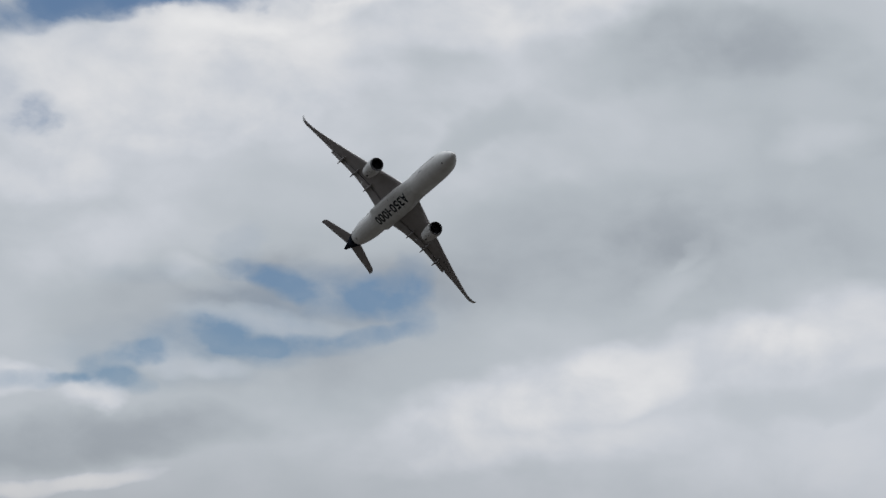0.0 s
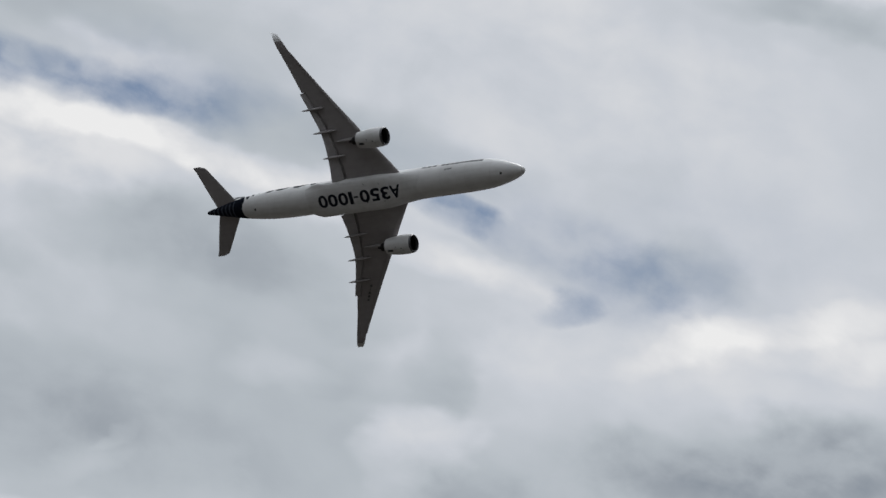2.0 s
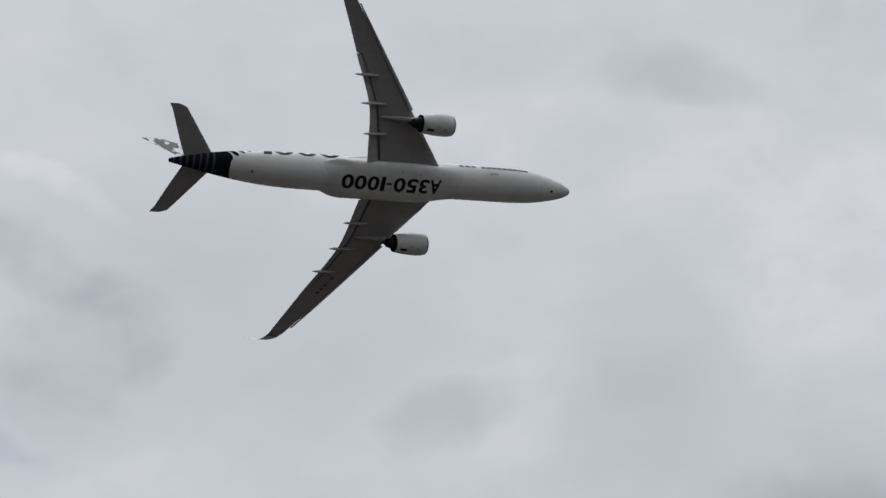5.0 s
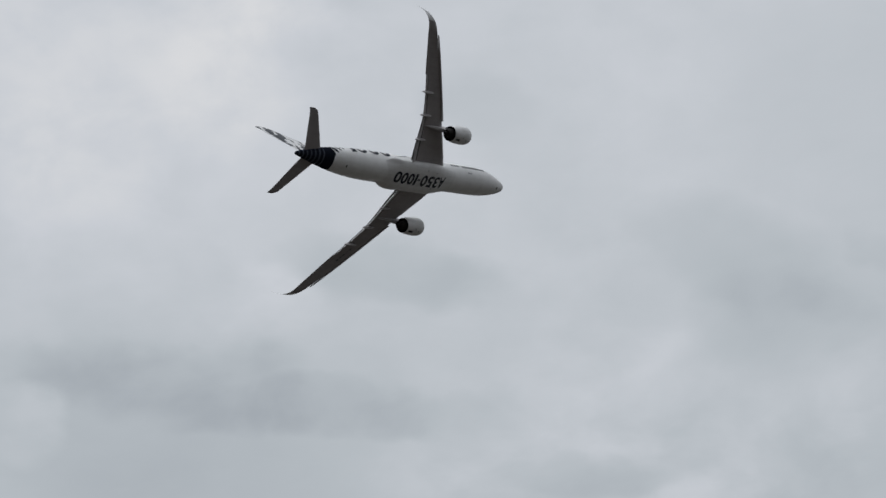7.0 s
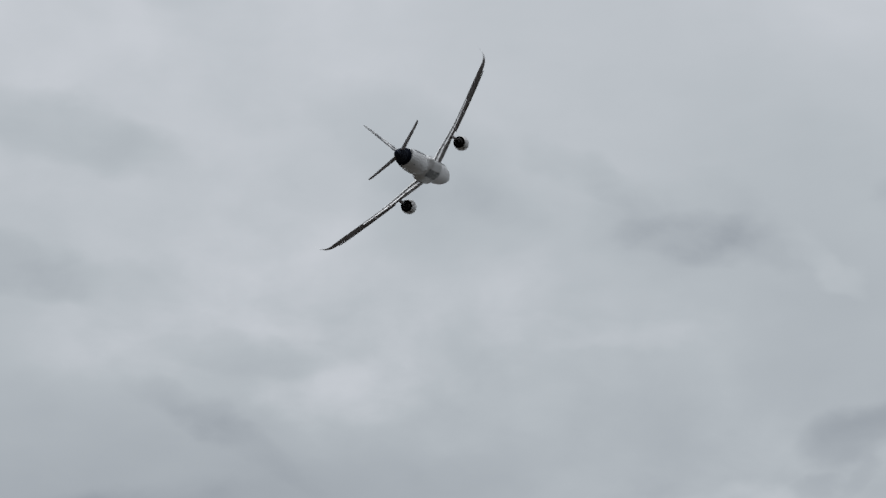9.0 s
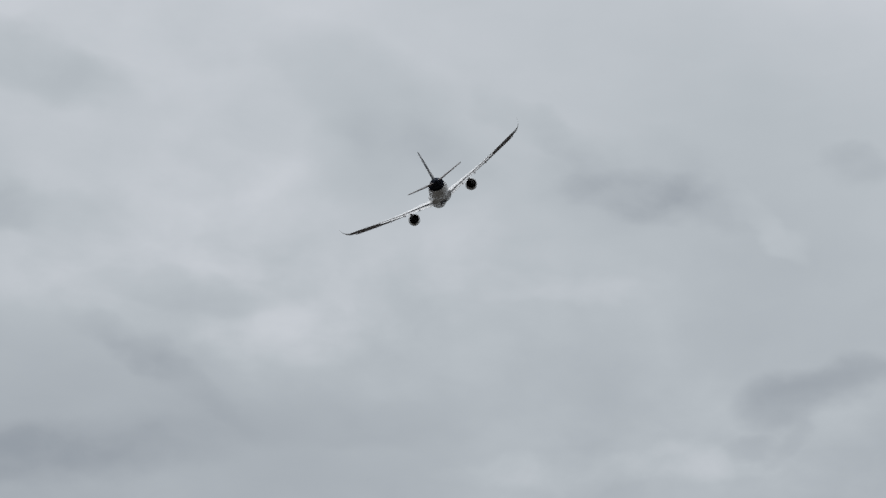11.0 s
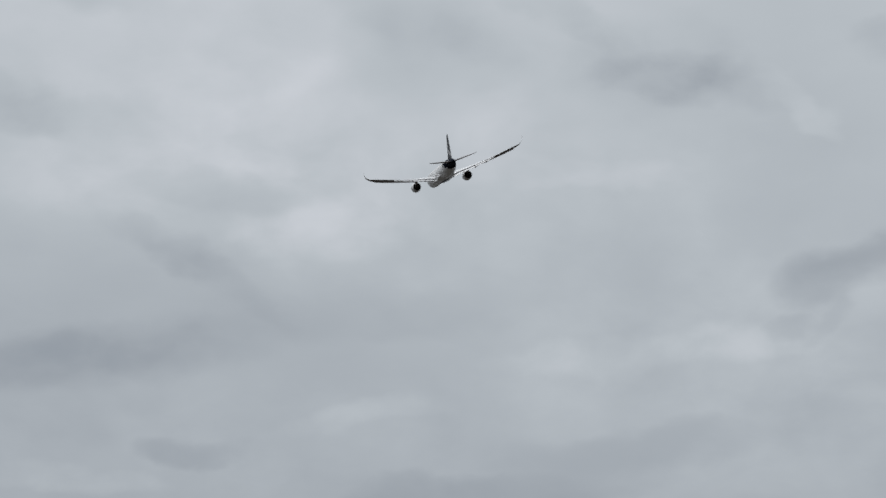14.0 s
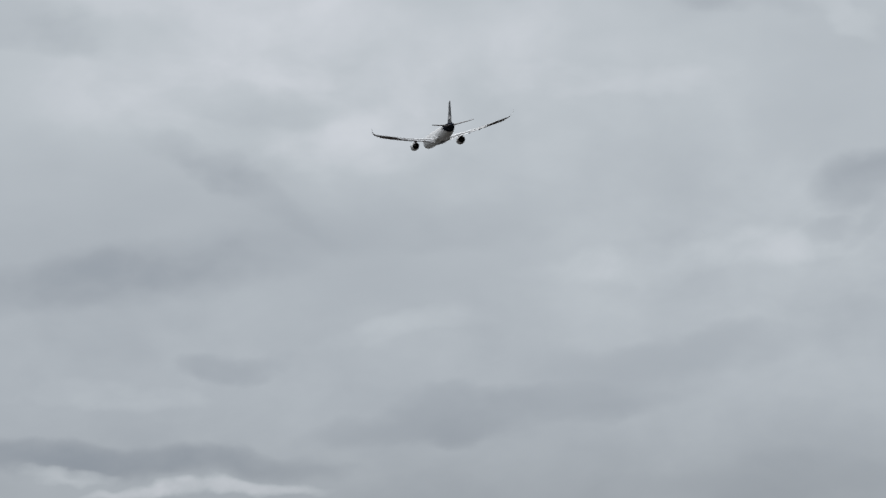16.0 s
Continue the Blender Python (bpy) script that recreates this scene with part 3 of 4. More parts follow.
# ---- wings ----
def foil(x, s_le, s_te, z_le, z_te, thick, lo=0.0, hi=1.0, n=14, drop=0.0):
    """A ring of an aerofoil between chord fractions lo and hi; drop turns its tail down, in degrees."""
    chord = s_te - s_le
    us = [lo + (hi - lo) * (1 - math.cos(math.pi * k / n)) / 2 for k in range(n + 1)]

    def half(u):
        return thick * chord * 5 * (0.2969 * math.sqrt(u) - 0.126 * u - 0.3516 * u * u + 0.2843 * u**3 - 0.1036 * u**4) + 0.012

    def at(u, up):
        z = z_le + (z_te - z_le) * u + chord * 0.03 * math.sin(math.pi * u) + up * half(u) * (1.0 if up > 0 else 0.85)
        dy, dz = (u - lo) * chord, z - (z_le + (z_te - z_le) * lo)
        c, q = math.cos(radians(drop)), math.sin(radians(drop))
        return Vector((x, NOSE - (s_le + lo * chord + dy * c + dz * q * 0.5), z_le + (z_te - z_le) * lo + dz * c - dy * q))

    return [at(u, 1) for u in us] + [at(u, -1) for u in reversed(us)]


# span, station of leading and trailing edge, their heights, thickness
WING = [(0.0, 24.0, 40.3, -1.35, -2.25, 0.13), (2.9, 26.1, 40.3, -1.3, -2.15, 0.13), (6.0, 28.5, 40.35, -0.95, -1.45, 0.12), (9.0, 30.75, 40.5, -0.6, -0.95, 0.115), (12.5, 33.35, 41.0, -0.15, -0.4, 0.11),
        (16.3, 36.2, 42.45, 0.3, 0.3, 0.105), (20.6, 39.4, 44.4, 0.88, 1.2, 0.10), (25.0, 42.65, 46.25, 1.56, 2.14, 0.095), (28.6, 45.3, 47.85, 2.24, 2.84, 0.09), (30.0, 46.2, 48.45, 2.64, 3.08, 0.085),
        (31.0, 47.0, 48.95, 3.16, 3.50, 0.08), (31.7, 47.8, 49.4, 3.82, 4.06, 0.075), (32.15, 48.65, 49.85, 4.64, 4.76, 0.07), (32.34, 49.65, 50.55, 5.45, 5.52, 0.06), (32.42, 50.75, 51.15, 6.10, 6.14, 0.05)]
FLAP_CUT = 0.80


def wing_row(x):
    return lerp_table(WING, x)


def spans(a, b, n):
    return [a + (b - a) * k / n for k in range(n + 1)]


def mirrored(rings, side):
    return [[Vector((p.x * side, p.y, p.z)) for p in r] for r in rings]


def build_wing(side):
    xs_in, xs_mid, xs_out = spans(0.6, 20.6, 16), spans(20.6, 28.4, 6), [28.4, 29.2, 29.8, 30.2, 30.6, 30.95]
    xs_tip = [30.95, 31.1, 31.25, 31.4, 31.65, 31.9, 32.1, 32.25, 32.34, 32.39, 32.42]
    inner = [foil(x, *wing_row(x), hi=FLAP_CUT) for x in xs_in]
    bm = loft(mirrored(inner, side))
    loft(mirrored([foil(x, *wing_row(x), hi=0.75) for x in xs_mid], side), bm)
    loft(mirrored([foil(x, *wing_row(x)) for x in xs_out], side), bm)
    wing = part("wing", bm, M_GREY, plane, "grey swept wing with upturned tip", top=M_LIT_TOP)
    part("winglet", loft(mirrored([foil(x, *wing_row(x)) for x in xs_tip], side)), M_TIP, wing, "pale upturned winglet")
    # drooped flaps in two pieces, with open slots ahead of them
    for a, b, drop in ((3.3, 9.78, 19), (9.80, 20.57, 19)):
        rings = []
        for x in spans(a, b, 8):
            sl, st, zl, zt, th = wing_row(x)
            rings.append([p + Vector((0, -0.30, -0.13)) for p in foil(x, sl, st, zl, zt, th * 1.05, lo=FLAP_CUT + 0.022, hi=1.0, n=8, drop=drop)])
        part("flap", loft(mirrored(rings, side)), M_LIGHT_GREY, wing, top=M_LIT_TOP)
    # spoiler panels roof the slot ahead of the flaps
    for a, b, rise in ((3.2, 9.44, 0.015), (9.40, 15.04, 0.021), (15.0, 20.62, 0.015)):
        rings = []
        for x in spans(a, b, 6):
            ring = foil(x, *wing_row(x), lo=0.68, hi=0.93, n=6)[:7]
            rings.append([p + Vector((0, 0, rise)) for p in ring] + [p + Vector((0, 0, rise - 0.05)) for p in reversed(ring)])
        part("spoiler", loft(mirrored(rings, side)), M_LIGHT_GREY, wing, top=M_LIT_TOP)
    # aileron, flush, a hair proud
    rings = []
    for x in spans(20.615, 28.385, 6):
        sl, st, zl, zt, th = wing_row(x)
        rings.append(foil(x, sl, st, zl, zt, th, lo=0.752, hi=1.0, n=8, drop=0.6))
    part("aileron", loft(mirrored(rings, side)), M_GREY, wing, top=M_LIT_TOP)
    # extended slats along the leading edge
    for a, b, ahead in ((4.6, 9.4, 0.06), (12.2, 20.26, 0.32), (20.30, 28.7, 0.32)):
        rings = []
        for x in spans(a, b, 6):
            sl, st, zl, zt, th = wing_row(x)
            rings.append([p + Vector((0, ahead, -0.8 * ahead)) for p in foil(x, sl, st, zl, zt, th * 1.0, lo=0.0, hi=0.10, n=6)])
        part("slat", loft(mirrored(rings, side)), M_LIGHT_GREY if ahead > 0.1 else M_GREY, wing)
    # three canoe-shaped flap track fairings
    for x, s0, s1 in ((7.9, 36.9, 41.8), (12.85, 37.9, 43.0), (17.4, 39.9, 44.7)):
        sl, st, zl, zt, th = wing_row(x)
        rings = []
        for k in range(13):
            u = k / 12
            s = s0 + (s1 - s0) * u
            r = 0.36 * (4 * u * (1 - u)) ** 0.6 + 0.02
            cz = zl + (zt - zl) * (s - sl) / (st - sl) - 0.30 - 0.45 * u
            rings.append([Vector((x + 0.62 * r * math.cos(q), NOSE - s, cz + 1.25 * r * math.sin(q))) for q in (2 * math.pi * i / 12 for i in range(12))])
        part("flap_track_fairing", loft(mirrored(rings, side)), M_LIGHT_GREY, wing, "pale canoe-shaped fairing")
    return wing


wing_r, wing_l = build_wing(1), build_wing(-1)


# ---- tail ----
def tail_row(table, x):
    return lerp_table(table, x)


# span, leading and trailing edge station, height, thickness
TAILPLANE = [(0.0, 64.85, 70.45, 1.15, 0.10), (1.2, 65.75, 70.95, 1.25, 0.10), (5.0, 68.6, 72.57, 1.62, 0.095), (8.3, 71.1, 73.9, 1.95, 0.09), (8.9, 71.65, 74.28, 2.02, 0.085), (9.3, 72.85, 74.5, 2.06, 0.07)]
for side in (1, -1):
    rings = []
    for x in [0.2, 1.2, 2.4, 3.8, 5.0, 6.4, 7.6, 8.3, 8.6, 8.9, 9.1, 9.3]:
        sl, st, z, th = tail_row(TAILPLANE, x)
        rings.append(foil(x, sl, st, z, z, th, n=10))
    part("tailplane", loft(mirrored(rings, side)), M_GREY, plane, "grey swept tailplane")

# height, leading and trailing edge station, thickness
FIN = [(1.6, 57.8, 69.9, 0.08), (3.0, 60.6, 70.6, 0.095), (4.2, 62.6, 71.1, 0.10), (8.0, 67.1, 72.8, 0.10), (10.6, 70.1, 74.0, 0.10), (11.15, 70.9, 74.25, 0.09), (11.45, 72.2, 74.4, 0.07)]
rings = []
for z in [1.6, 2.4, 3.0, 3.6, 4.2, 5.2, 6.4, 8.0, 9.4, 10.6, 10.9, 11.15, 11.35, 11.45]:
    sl, st, th = tail_row(FIN, z)
    ring = foil(0, sl, st, 0, 0, th, n=10)
    rings.append([Vector((p.z - (st - sl) * 0.03 * math.sin(math.pi * min(1, max(0, (NOSE - p.y - sl) / (st - sl)))), p.y, z)) for p in ring])
part("fin", loft(rings), M_FIN, plane, "fin in dark and white woven bands")


# ---- engines ----
def ring_at(cx, cz, s, r, n=40, squash=1.0):
    return [Vector((cx + r * math.cos(q), NOSE - s, cz + r * squash * math.sin(q))) for q in (2 * math.pi * k / n for k in range(n))]


def disc(bm, p, out, r, n=14, h=0.02):
    out = Vector(out).normalized()
    q = out.to_track_quat("Z", "Y").to_matrix()
    a = [bm.verts.new(Vector(p) + q @ Vector((r * math.cos(k * 2 * math.pi / n), r * math.sin(k * 2 * math.pi / n), h))) for k in range(n)]
    b = [bm.verts.new(Vector(p) + q @ Vector((r * math.cos(k * 2 * math.pi / n), r * math.sin(k * 2 * math.pi / n), -0.05))) for k in range(n)]
    bm.faces.new(a)
    for k in range(n):
        bm.faces.new((a[k], b[k], b[(k + 1) % n], a[(k + 1) % n]))


ENG_X, ENG_Z = 10.65, -2.75
for side in (1, -1):
    cx = ENG_X * side
    # outer skin, round the lip and down the intake; open at the rear
    shell = [(32.15, 1.50), (31.4, 1.62), (30.2, 1.78), (29.0, 1.88), (27.8, 1.90), (27.0, 1.84), (26.62, 1.76)]
    nacelle = part("engine", loft([ring_at(cx, ENG_Z, s, r) for s, r in shell], caps=False), M_WHITE, plane, "white engine nacelle")
    part("inlet_lip", loft([ring_at(cx, ENG_Z, s, r) for s, r in ((26.62, 1.765), (26.42, 1.70), (26.32, 1.62), (26.36, 1.54), (26.55, 1.48), (26.9, 1.46))], caps=False), M_LIP, nacelle, "dark dull metal intake lip")
    part("intake_duct", loft([ring_at(cx, ENG_Z, s, r) for s, r in ((26.9, 1.46), (27.4, 1.47), (28.2, 1.50))], caps=False), M_BLACK, nacelle)
    # fan: disc of blades with a pointed spinner
    bm = bmesh.new()
    for k in range(22):
        q = 2 * math.pi * k / 22
        rows = []
        for r, tw in ((0.42, 0.5), (0.95, 0.8), (1.48, 1.05)):
            for ds in (-0.22, 0.22):
                a = q + ds * math.sin(tw) * 1.3 / r
                rows.append(bm.verts.new((cx + r * math.cos(a), NOSE - (27.85 + ds * math.cos(tw)), ENG_Z + r * math.sin(a))))
        for i in (0, 2):
            bm.faces.new((rows[i], rows[i + 1], rows[i + 3], rows[i + 2]))
    part("fan", bm, M_FAN, nacelle, smooth=False)
    part("spinner", loft([ring_at(cx, ENG_Z, s, r, 20) for s, r in ((27.05, 0.02), (27.25, 0.16), (27.6, 0.34), (27.95, 0.44))]), M_FAN, nacelle)
    part("bulkhead", loft([ring_at(cx, ENG_Z, s, r) for s, r in ((28.15, 0.02), (28.2, 1.50))], caps=False), M_BLACK, nacelle)
    # bypass nozzle inside, core and plug behind
    part("bypass_nozzle", loft([ring_at(cx, ENG_Z, s, r) for s, r in ((32.15, 1.495), (32.12, 1.44), (31.4, 1.47), (30.6, 1.45), (30.6, 0.9))], caps=False), M_BLACK, nacelle)
    part("core_nozzle", loft([ring_at(cx, ENG_Z, s, r, 28) for s, r in ((30.6, 1.12), (31.6, 1.12), (32.6, 0.96), (33.5, 0.70), (33.5, 0.62), (33.0, 0.60))], caps=False), M_EXHAUST, nacelle, "burnt dark exhaust nozzle")
    part("exhaust_plug", loft([ring_at(cx, ENG_Z, s, r, 20) for s, r in ((32.9, 0.46), (33.6, 0.40), (34.2, 0.22), (34.6, 0.03))]), M_EXHAUST, nacelle)
    # dark vent low on the flank
    bm = bmesh.new()
    rows = []
    for s in (30.3, 30.7, 31.1, 31.5):
        r = 1.775 - (s - 30.3) * 0.135
        rows.append([bm.verts.new((cx + (r + e) * math.cos(q), NOSE - s, ENG_Z + (r + e) * math.sin(q))) for e, q in ((-0.05, radians(-99)), (0.03, radians(-99)), (0.03, radians(-113)), (-0.05, radians(-113)))])
    for a, b in zip(rows, rows[1:]):
        for i in range(3):
            bm.faces.new((a[i], a[i + 1], b[i + 1], b[i]))
    part("vent", bm, M_BLACK, nacelle)
    # small dark drain and latch marks
    for s, deg, r in ((28.3, -96, 0.13), (27.9, -110, 0.09), (29.5, -84, 0.10)):
        bm = bmesh.new()
        q = radians(deg)
        disc(bm, (cx + 1.885 * math.cos(q), NOSE - s, ENG_Z + 1.885 * math.sin(q)), (math.cos(q), 0, math.sin(q)), r, 10)
        part("latch", bm, M_INK, nacelle)
    # pylon from the nacelle's top into the wing, with a long fairing under it
    rings = []
    for s, zt, zb, w in ((28.0, -0.92, -1.5, 0.05), (29.2, -0.62, -1.6, 0.24), (31.0, -0.35, -1.75, 0.34), (33.0, -0.2, -1.85, 0.36), (35.0, -0.25, -1.35, 0.30), (37.0, -0.4, -1.05, 0.22), (38.8, -0.5, -0.82, 0.06)):
        rings.append([Vector((cx + w * c, NOSE - s, zt if e > 0 else zb)) if abs(c) > 0.5 else Vector((cx, NOSE - s, (zt + 0.05) if e > 0 else (zb - 0.12))) for c, e in ((1, 1), (0, 1), (-1, 1), (-1, -1), (0, -1), (1, -1))])
    part("pylon", loft(rings), M_LIGHT_GREY, plane, "pale grey engine pylon")


# ---- lettering and marks ----
def letters(words, size, weight):
    """Flat letters as a mesh from the built-in font, centred, cut finely enough to follow a curved skin."""
    cu = bpy.data.curves.new("letters", "FONT")
    cu.body, cu.size, cu.offset, cu.resolution_u = words, size, weight, 4
    ob = bpy.data.objects.new("letters", cu)
    scene.collection.objects.link(ob)
    bpy.context.view_layer.update()
    me = bpy.data.meshes.new_from_object(ob.evaluated_get(bpy.context.evaluated_depsgraph_get()))
    bpy.data.objects.remove(ob)
    bm = bmesh.new()
    bm.from_mesh(me)
    bpy.data.meshes.remove(me)
    bmesh.ops.triangulate(bm, faces=bm.faces)
    for _ in range(3):
        long = [e for e in bm.edges if e.calc_length() > 0.5]
        if long:
            bmesh.ops.subdivide_edges(bm, edges=long, cuts=1)
            bmesh.ops.triangulate(bm, faces=bm.faces)
    xs, ys = [v.co.x for v in bm.verts], [v.co.y for v in bm.verts]
    mid, low = (min(xs) + max(xs)) / 2, min(ys)
    for v in bm.verts:
        v.co.x -= mid
        v.co.y -= low
    return bm, max(xs) - min(xs), max(ys) - low


def join(bm, other):
    """Moves the faces of one bmesh into another."""
    made = {v: bm.verts.new(v.co) for v in other.verts}
    for f in other.faces:
        bm.faces.new([made[v] for v in f.verts])
    other.free()


def belly_drop(s, x):
    """Height of the belly's skin below the axis at station s, x off centre."""
    low, high = -math.pi / 2, 0.0
    for _ in range(22):
        mid = (low + high) / 2
        low, high = (mid, high) if belly_at(s, mid).x < abs(x) else (low, mid)
    return belly_at(s, low).z


bm = bmesh.new()
for glyph, s0, s1 in (("A", 26.0, 28.2), ("3", 28.35, 30.15), ("5", 30.45, 32.5), ("0", 32.75, 34.9), ("-", 35.3, 36.3), ("1", 36.5, 37.3), ("0", 37.6, 39.75), ("0", 39.95, 42.1), ("0", 42.25, 44.4)):
    one, wide, high = letters(glyph, 3.3, 0.085)
    for v in one.verts:
        st = (s0 + s1) / 2 + v.co.x * (s1 - s0) / wide
        x = 1.2 - v.co.y * 2.5 / high if glyph != "-" else 0.17 - v.co.y * 0.34 / high
        v.co = Vector((x, NOSE - st, belly_drop(st, x) - 0.025))
    join(bm, one)
part("belly_lettering", bm, M_NAVY, plane, "dark navy capital lettering along the belly", smooth=False)


def wrap(bm, s_mid, turn_low, grow_x, grow_y, lean=0.0):
    """Lays flat letters on the hull's right side: bottoms at the angle turn_low, rising round the skin."""
    for v in bm.verts:
        s = s_mid - (v.co.x + lean * v.co.y) * grow_x
        a = radians(turn_low) + v.co.y * grow_y / 3.0
        p = hull_at(s, a)
        out = Vector((math.cos(a), 0, math.sin(a)))
        v.co = p + out * 0.02
    return bm


bm = bmesh.new()
for glyph, s0, s1 in (("0", 44.2, 47.8), ("0", 48.3, 51.9), ("0", 52.4, 56.0), ("1", 56.4, 57.8)):
    one, wide, high = letters(glyph, 5.4, 0.15)
    join(bm, wrap(one, (s0 + s1) / 2, -14.5, (s1 - s0) / wide, 3.9 / high, 0.2))
part("side_lettering", bm, M_NAVY, plane, "large slanted navy numerals on the rear flank", smooth=False)


def bar_on_hull(bm, s0, s1, a0, a1):
    rows = []
    n = max(2, int(abs(s1 - s0) / 0.5) + 1)
    for k in range(n + 1):
        s = s0 + (s1 - s0) * k / n
        rows.append([bm.verts.new(hull_at(s, a) + Vector((math.cos(a), 0, math.sin(a))) * e) for e, a in ((0.0, radians(a0)), (0.02, radians(a0)), (0.02, radians((a0 + a1) / 2)), (0.02, radians(a1)), (0.0, radians(a1)))])
    for a, b in zip(rows, rows[1:]):
        for i in range(4):
            bm.faces.new((a[i], a[i + 1], b[i + 1], b[i]))


for side in (1, -1):
    # teardrop fairing that runs aft from the wing's trailing edge along the hull
    rings = []
    for k in range(15):
        u = k / 14
        a = radians(-15.0 - 9.0 * u)
        mid = hull_at(38.4 + 8.0 * u, a)
        out, up = Vector((math.cos(a), 0, math.sin(a))), Vector((-math.sin(a), 0, math.cos(a)))
        deep, tall = 0.62 * (1 - u) ** 0.75 + 0.03, 0.85 * (1 - u) ** 0.6 + 0.05
        ring = [mid + out * (deep * math.cos(q)) + up * (tall * math.sin(q)) for q in (2 * math.pi * i / 16 for i in range(16))]
        rings.append([Vector((p.x * side, p.y, p.z)) for p in ring])
    part("root_fairing", loft(rings), M_WHITE, plane, "white teardrop fairing behind the wing root")
    # dark strip laid on the fairing's shoulder: painted shade below the flap
    bm = bmesh.new()
    rows = []
    for k in range(13):
        u = 0.14 + 0.60 * k / 12
        a = radians(-15.0 - 9.0 * u)
        mid = hull_at(38.4 + 8.0 * u, a)
        out, up = Vector((math.cos(a), 0, math.sin(a))), Vector((-math.sin(a), 0, math.cos(a)))
        deep, tall = 0.62 * (1 - u) ** 0.75 + 0.03, 0.85 * (1 - u) ** 0.6 + 0.05
        low, high = 16.0 + 22.0 * k / 12, 58.0 - 14.0 * k / 12
        row = []
        for grow, deg in ((0.9, low), (1.03, low), (1.03, (low + high) / 2), (1.03, high), (0.9, high)):
            q = radians(deg)
            p = mid + out * (deep * grow * math.cos(q)) + up * (tall * grow * math.sin(q))
            row.append(bm.verts.new((p.x * side, p.y, p.z)))
        rows.append(row)
    for a, b in zip(rows, rows[1:]):
        for i in range(4):
            bm.faces.new((a[i], a[i + 1], b[i + 1], b[i]))
    part("flap_shade", bm, M_SLATE, plane, "dark strip painted as shade along the fairing's shoulder")

# maker's titles as plain bars, one per letter
for k in range(3):
    bm = bmesh.new()
    bar_on_hull(bm, 21.8 - k * 1.15, 20.95 - k * 1.15, -18.0 + 6, -18.0 + 18)
    part("title_bar", bm, M_TITLE, plane, smooth=False)
for k in range(9):
    bm = bmesh.new()
    bar_on_hull(bm, 17.6 - k * 1.02, 16.75 - k * 1.02, -18.0 + (4 if k % 2 else 5), -18.0 + 18)
    part("title_bar", bm, M_TITLE, plane, smooth=False)
bm = bmesh.new()
for k in range(4):
    bar_on_hull(bm, 16.4 - k * 0.42, 16.1 - k * 0.42, -41 + 2 * (k % 2), -33)
part("flank_marking", bm, M_SLATE, plane, smooth=False)


def wing_low(x, u):
    sl, st, zl, zt, th = wing_row(abs(x))
    ring = foil(abs(x), sl, st, zl, zt, th)
    s = sl + u * (st - sl)
    best = min(ring[15:], key=lambda p: abs(NOSE - p.y - s))
    return s, best.z


# registration under the left wing, as plain bars
for k in range(5):
    x0 = 18.6 + k * 0.72
    cor = []
    for x in (x0, x0 + 0.46):
        for u in (0.36, 0.47) if k != 1 else (0.40, 0.43):
            s, z = wing_low(x, u)
            cor.append((-x, NOSE - s, z - 0.03))
    bm = bmesh.new()
    vs = [bm.verts.new(p) for p in cor]
    bm.faces.new((vs[0], vs[1], vs[3], vs[2]))
    bmesh.ops.solidify(bm, geom=bm.faces[:], thickness=0.01)
    part("registration_bar", bm, M_FADED, wing_l, smooth=False)


for name, s, deg, r, mat, lab in (("pressure_port", 4.4, -80, 0.25, M_BLACK, "dark round port below the cockpit"), ("outflow_valve", 59.9, -88, 0.24, M_BLACK, "small dark round valve")):
    bm = bmesh.new()
    a = radians(deg)
    disc(bm, hull_at(s, a), (math.cos(a), 0, math.sin(a)), r)
    part(name, bm, mat, plane, lab)
for s, x in ((30.2, 1.9), (33.6, 2.2), (33.6, -1.4), (29.8, -1.6)):
    bm = bmesh.new()
    disc(bm, (x, NOSE - s, belly_drop(s, x)), (0.1 * x, 0, -1), 0.11, 10)
    part("drain_port", bm, M_BLACK, plane)
bm = bmesh.new()
bmesh.ops.create_uvsphere(bm, u_segments=14, v_segments=8, radius=0.12)
for v in bm.verts:
    v.co = Vector((v.co.x, v.co.y * 1.5 + NOSE - 34.6, v.co.z * 0.7 + belly_drop(34.6, 0) - 0.02))
part("beacon", bm, M_RED, plane, "dark red unlit beacon lens under the belly")
# blade aerials
for s, under in ((16.0, False), (24.0, False), (51.0, False)):
    a = -math.pi / 2 if under else math.pi / 2
    base = hull_at(s, a)
    k = -1 if under else 1
    rings = [[Vector((w * c, base.y + y, base.z + k * (z - 0.04))) for c, y in ((1, 0.0), (0, 0.22 * f), (-1, 0.0), (0, -0.22 * f))] for z, w, f in ((0.0, 0.035, 1.0), (0.25, 0.03, 0.85), (0.42, 0.012, 0.5))]
    rings = [[p + Vector((0, -0.12 * i, 0)) for p in r] for i, r in enumerate(rings)]
    part("aerial", loft(rings), M_WHITE, plane)
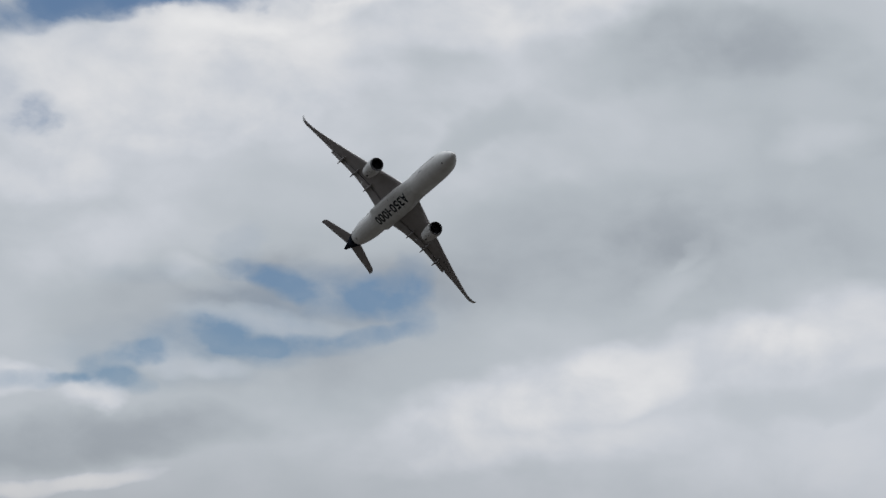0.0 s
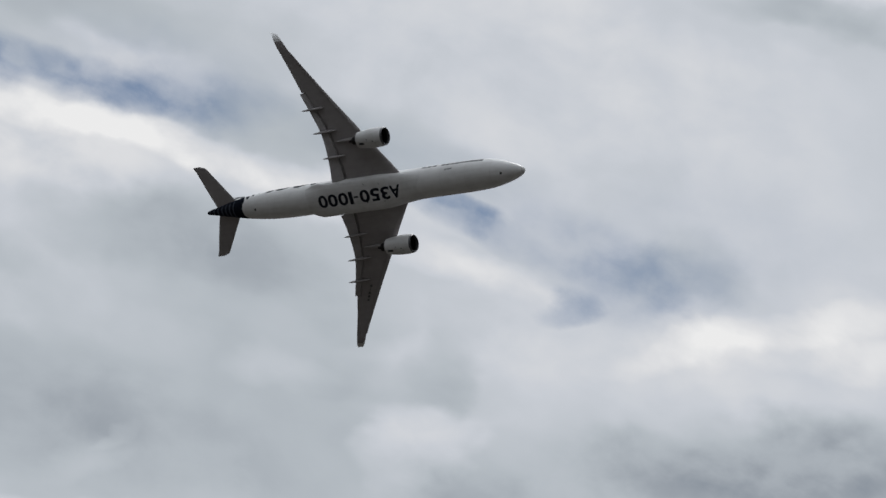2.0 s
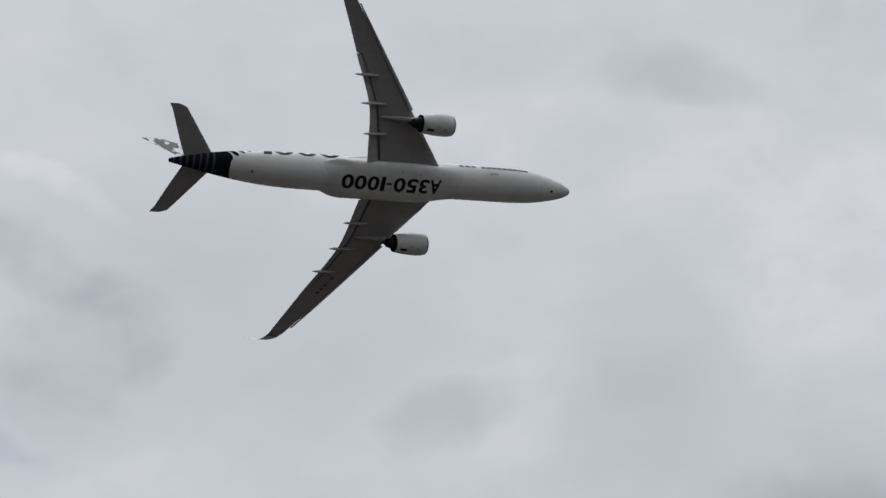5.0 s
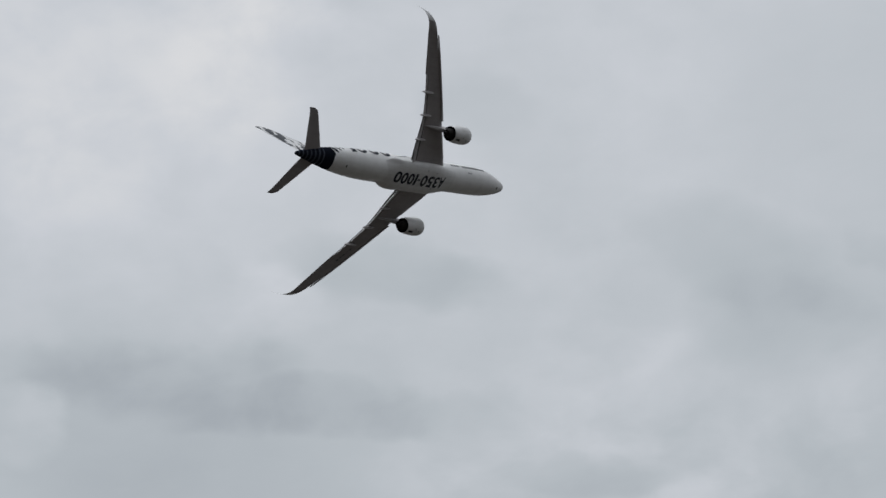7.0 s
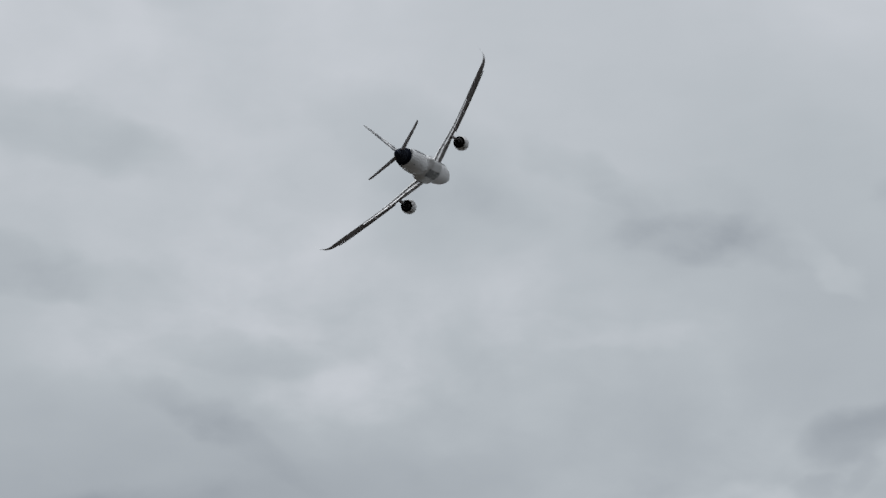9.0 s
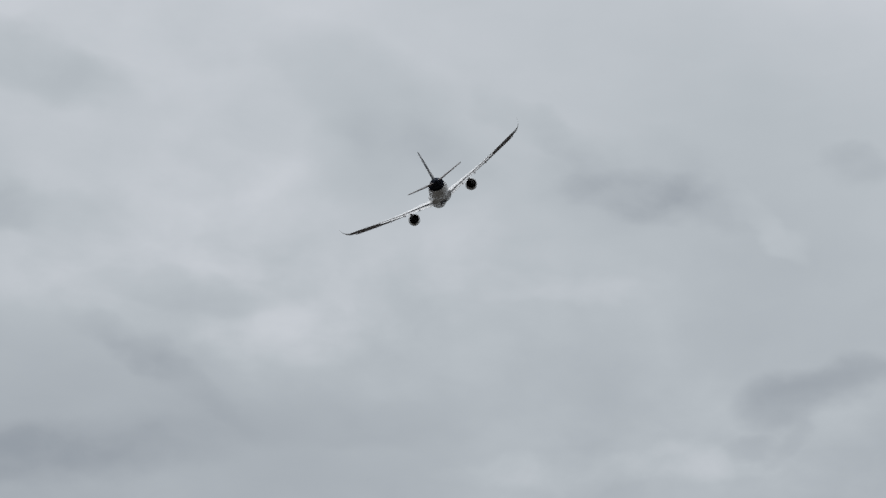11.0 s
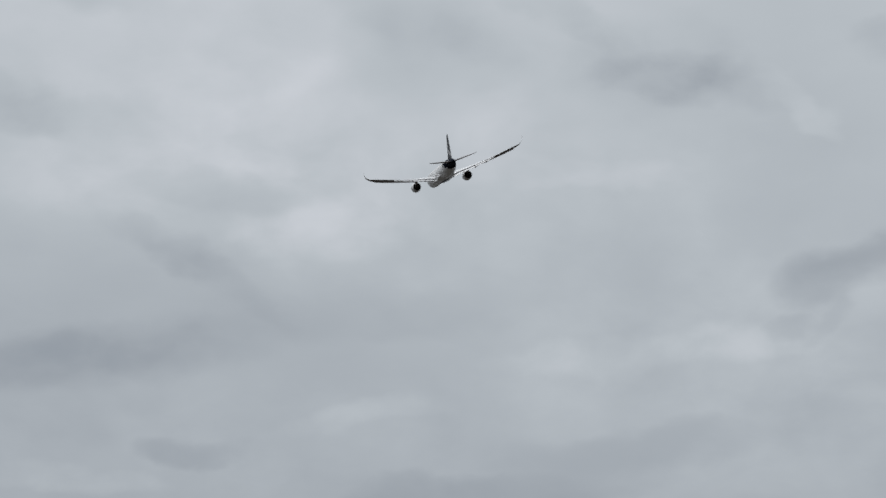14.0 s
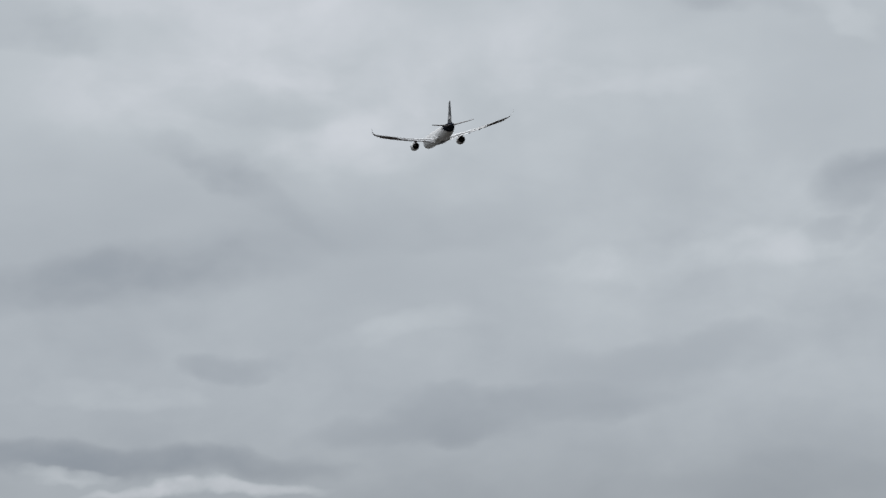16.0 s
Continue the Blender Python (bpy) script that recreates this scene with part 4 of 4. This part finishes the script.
# cockpit panes
for side in (1, -1):
    for s0, s1, a0, a1 in ((3.0, 4.0, 62, 86), (3.15, 4.25, 42, 60), (3.35, 4.4, 24, 40)):
        bm = bmesh.new()
        g = [[hull_at(s0 + (s1 - s0) * i / 4, radians(a0 + (a1 - a0) * j / 4)) + Vector((0, 0.004, 0.016)) for j in range(5)] for i in range(5)]
        vs = [[bm.verts.new(Vector((p.x * side, p.y, p.z))) for p in r] for r in g]
        for i in range(4):
            for j in range(4):
                bm.faces.new((vs[i][j], vs[i + 1][j], vs[i + 1][j + 1], vs[i][j + 1]))
        bmesh.ops.solidify(bm, geom=bm.faces[:], thickness=0.03)
        part("cockpit_window", bm, M_GLASS, plane, "dark cockpit pane")

# ---- flight ----
# seconds, place in metres, turn in degrees (Euler XYZ)
FLIGHT_ROWS = [
    (0.0, -594.2, 195.4, 140.1, 13.35, -41.83, -95.37),
    (0.5, -547.3, 196.2, 144.0, 14.83, -40.40, -90.95),
    (1.0, -501.3, 201.1, 148.3, 16.55, -40.77, -88.05),
    (1.5, -454.9, 211.1, 154.9, 16.22, -43.88, -83.71),
    (2.0, -411.4, 221.3, 159.4, 17.46, -44.52, -80.54),
    (2.5, -368.9, 234.3, 164.8, 17.10, -45.89, -75.35),
    (3.0, -326.8, 252.1, 168.9, 17.53, -46.57, -71.00),
    (3.5, -287.3, 271.4, 172.4, 16.80, -47.62, -64.98),
    (4.0, -249.8, 293.5, 175.1, 15.57, -48.35, -58.47),
    (4.5, -214.5, 318.5, 177.4, 14.31, -48.35, -52.35),
    (5.0, -182.0, 346.2, 179.4, 13.35, -47.47, -47.21),
    (5.5, -152.2, 376.4, 181.3, 12.95, -45.98, -43.23),
    (6.0, -125.3, 408.6, 183.5, 13.26, -44.58, -40.12),
    (6.5, -100.8, 442.4, 186.3, 14.28, -44.01, -37.44),
    (7.0, -78.8, 477.4, 189.9, 15.74, -44.67, -34.60),
    (7.5, -59.3, 513.6, 194.2, 17.31, -45.89, -31.55),
    (8.0, -42.6, 550.7, 199.0, 18.66, -46.73, -28.32),
    (8.5, -28.7, 588.4, 204.2, 19.60, -46.44, -24.94),
    (9.0, -17.8, 626.5, 209.5, 20.00, -45.04, -21.47),
    (9.5, -9.7, 664.4, 215.0, 19.78, -42.75, -17.96),
    (10.0, -4.3, 701.8, 220.6, 18.81, -39.77, -14.51),
    (10.5, -1.5, 738.7, 226.4, 17.10, -36.28, -11.21),
    (11.0, -0.7, 775.2, 232.2, 15.01, -32.47, -8.17),
    (11.5, -1.2, 811.5, 237.9, 12.95, -28.58, -5.43),
    (12.0, -2.7, 847.8, 243.4, 11.26, -24.87, -2.91),
    (12.5, -4.6, 884.3, 248.3, 10.14, -21.58, -0.51),
    (13.0, -6.7, 921.2, 252.8, 9.49, -18.72, 1.78),
    (13.5, -9.1, 958.3, 256.8, 9.16, -16.28, 3.89),
    (14.0, -11.8, 995.2, 260.5, 8.99, -14.22, 5.76),
    (14.5, -15.3, 1031.3, 263.8, 8.83, -12.47, 7.31),
    (15.0, -19.7, 1066.1, 266.8, 8.62, -10.96, 8.57),
    (15.5, -25.0, 1099.2, 269.5, 8.27, -9.57, 9.59),
    (16.0, -31.6, 1130.1, 271.9, 7.74, -8.21, 10.42),
]


def motions():
    walk(plane, [(t, pose(x, y, z, rx, ry, rz)) for t, x, y, z, rx, ry, rz in FLIGHT_ROWS])


motions()
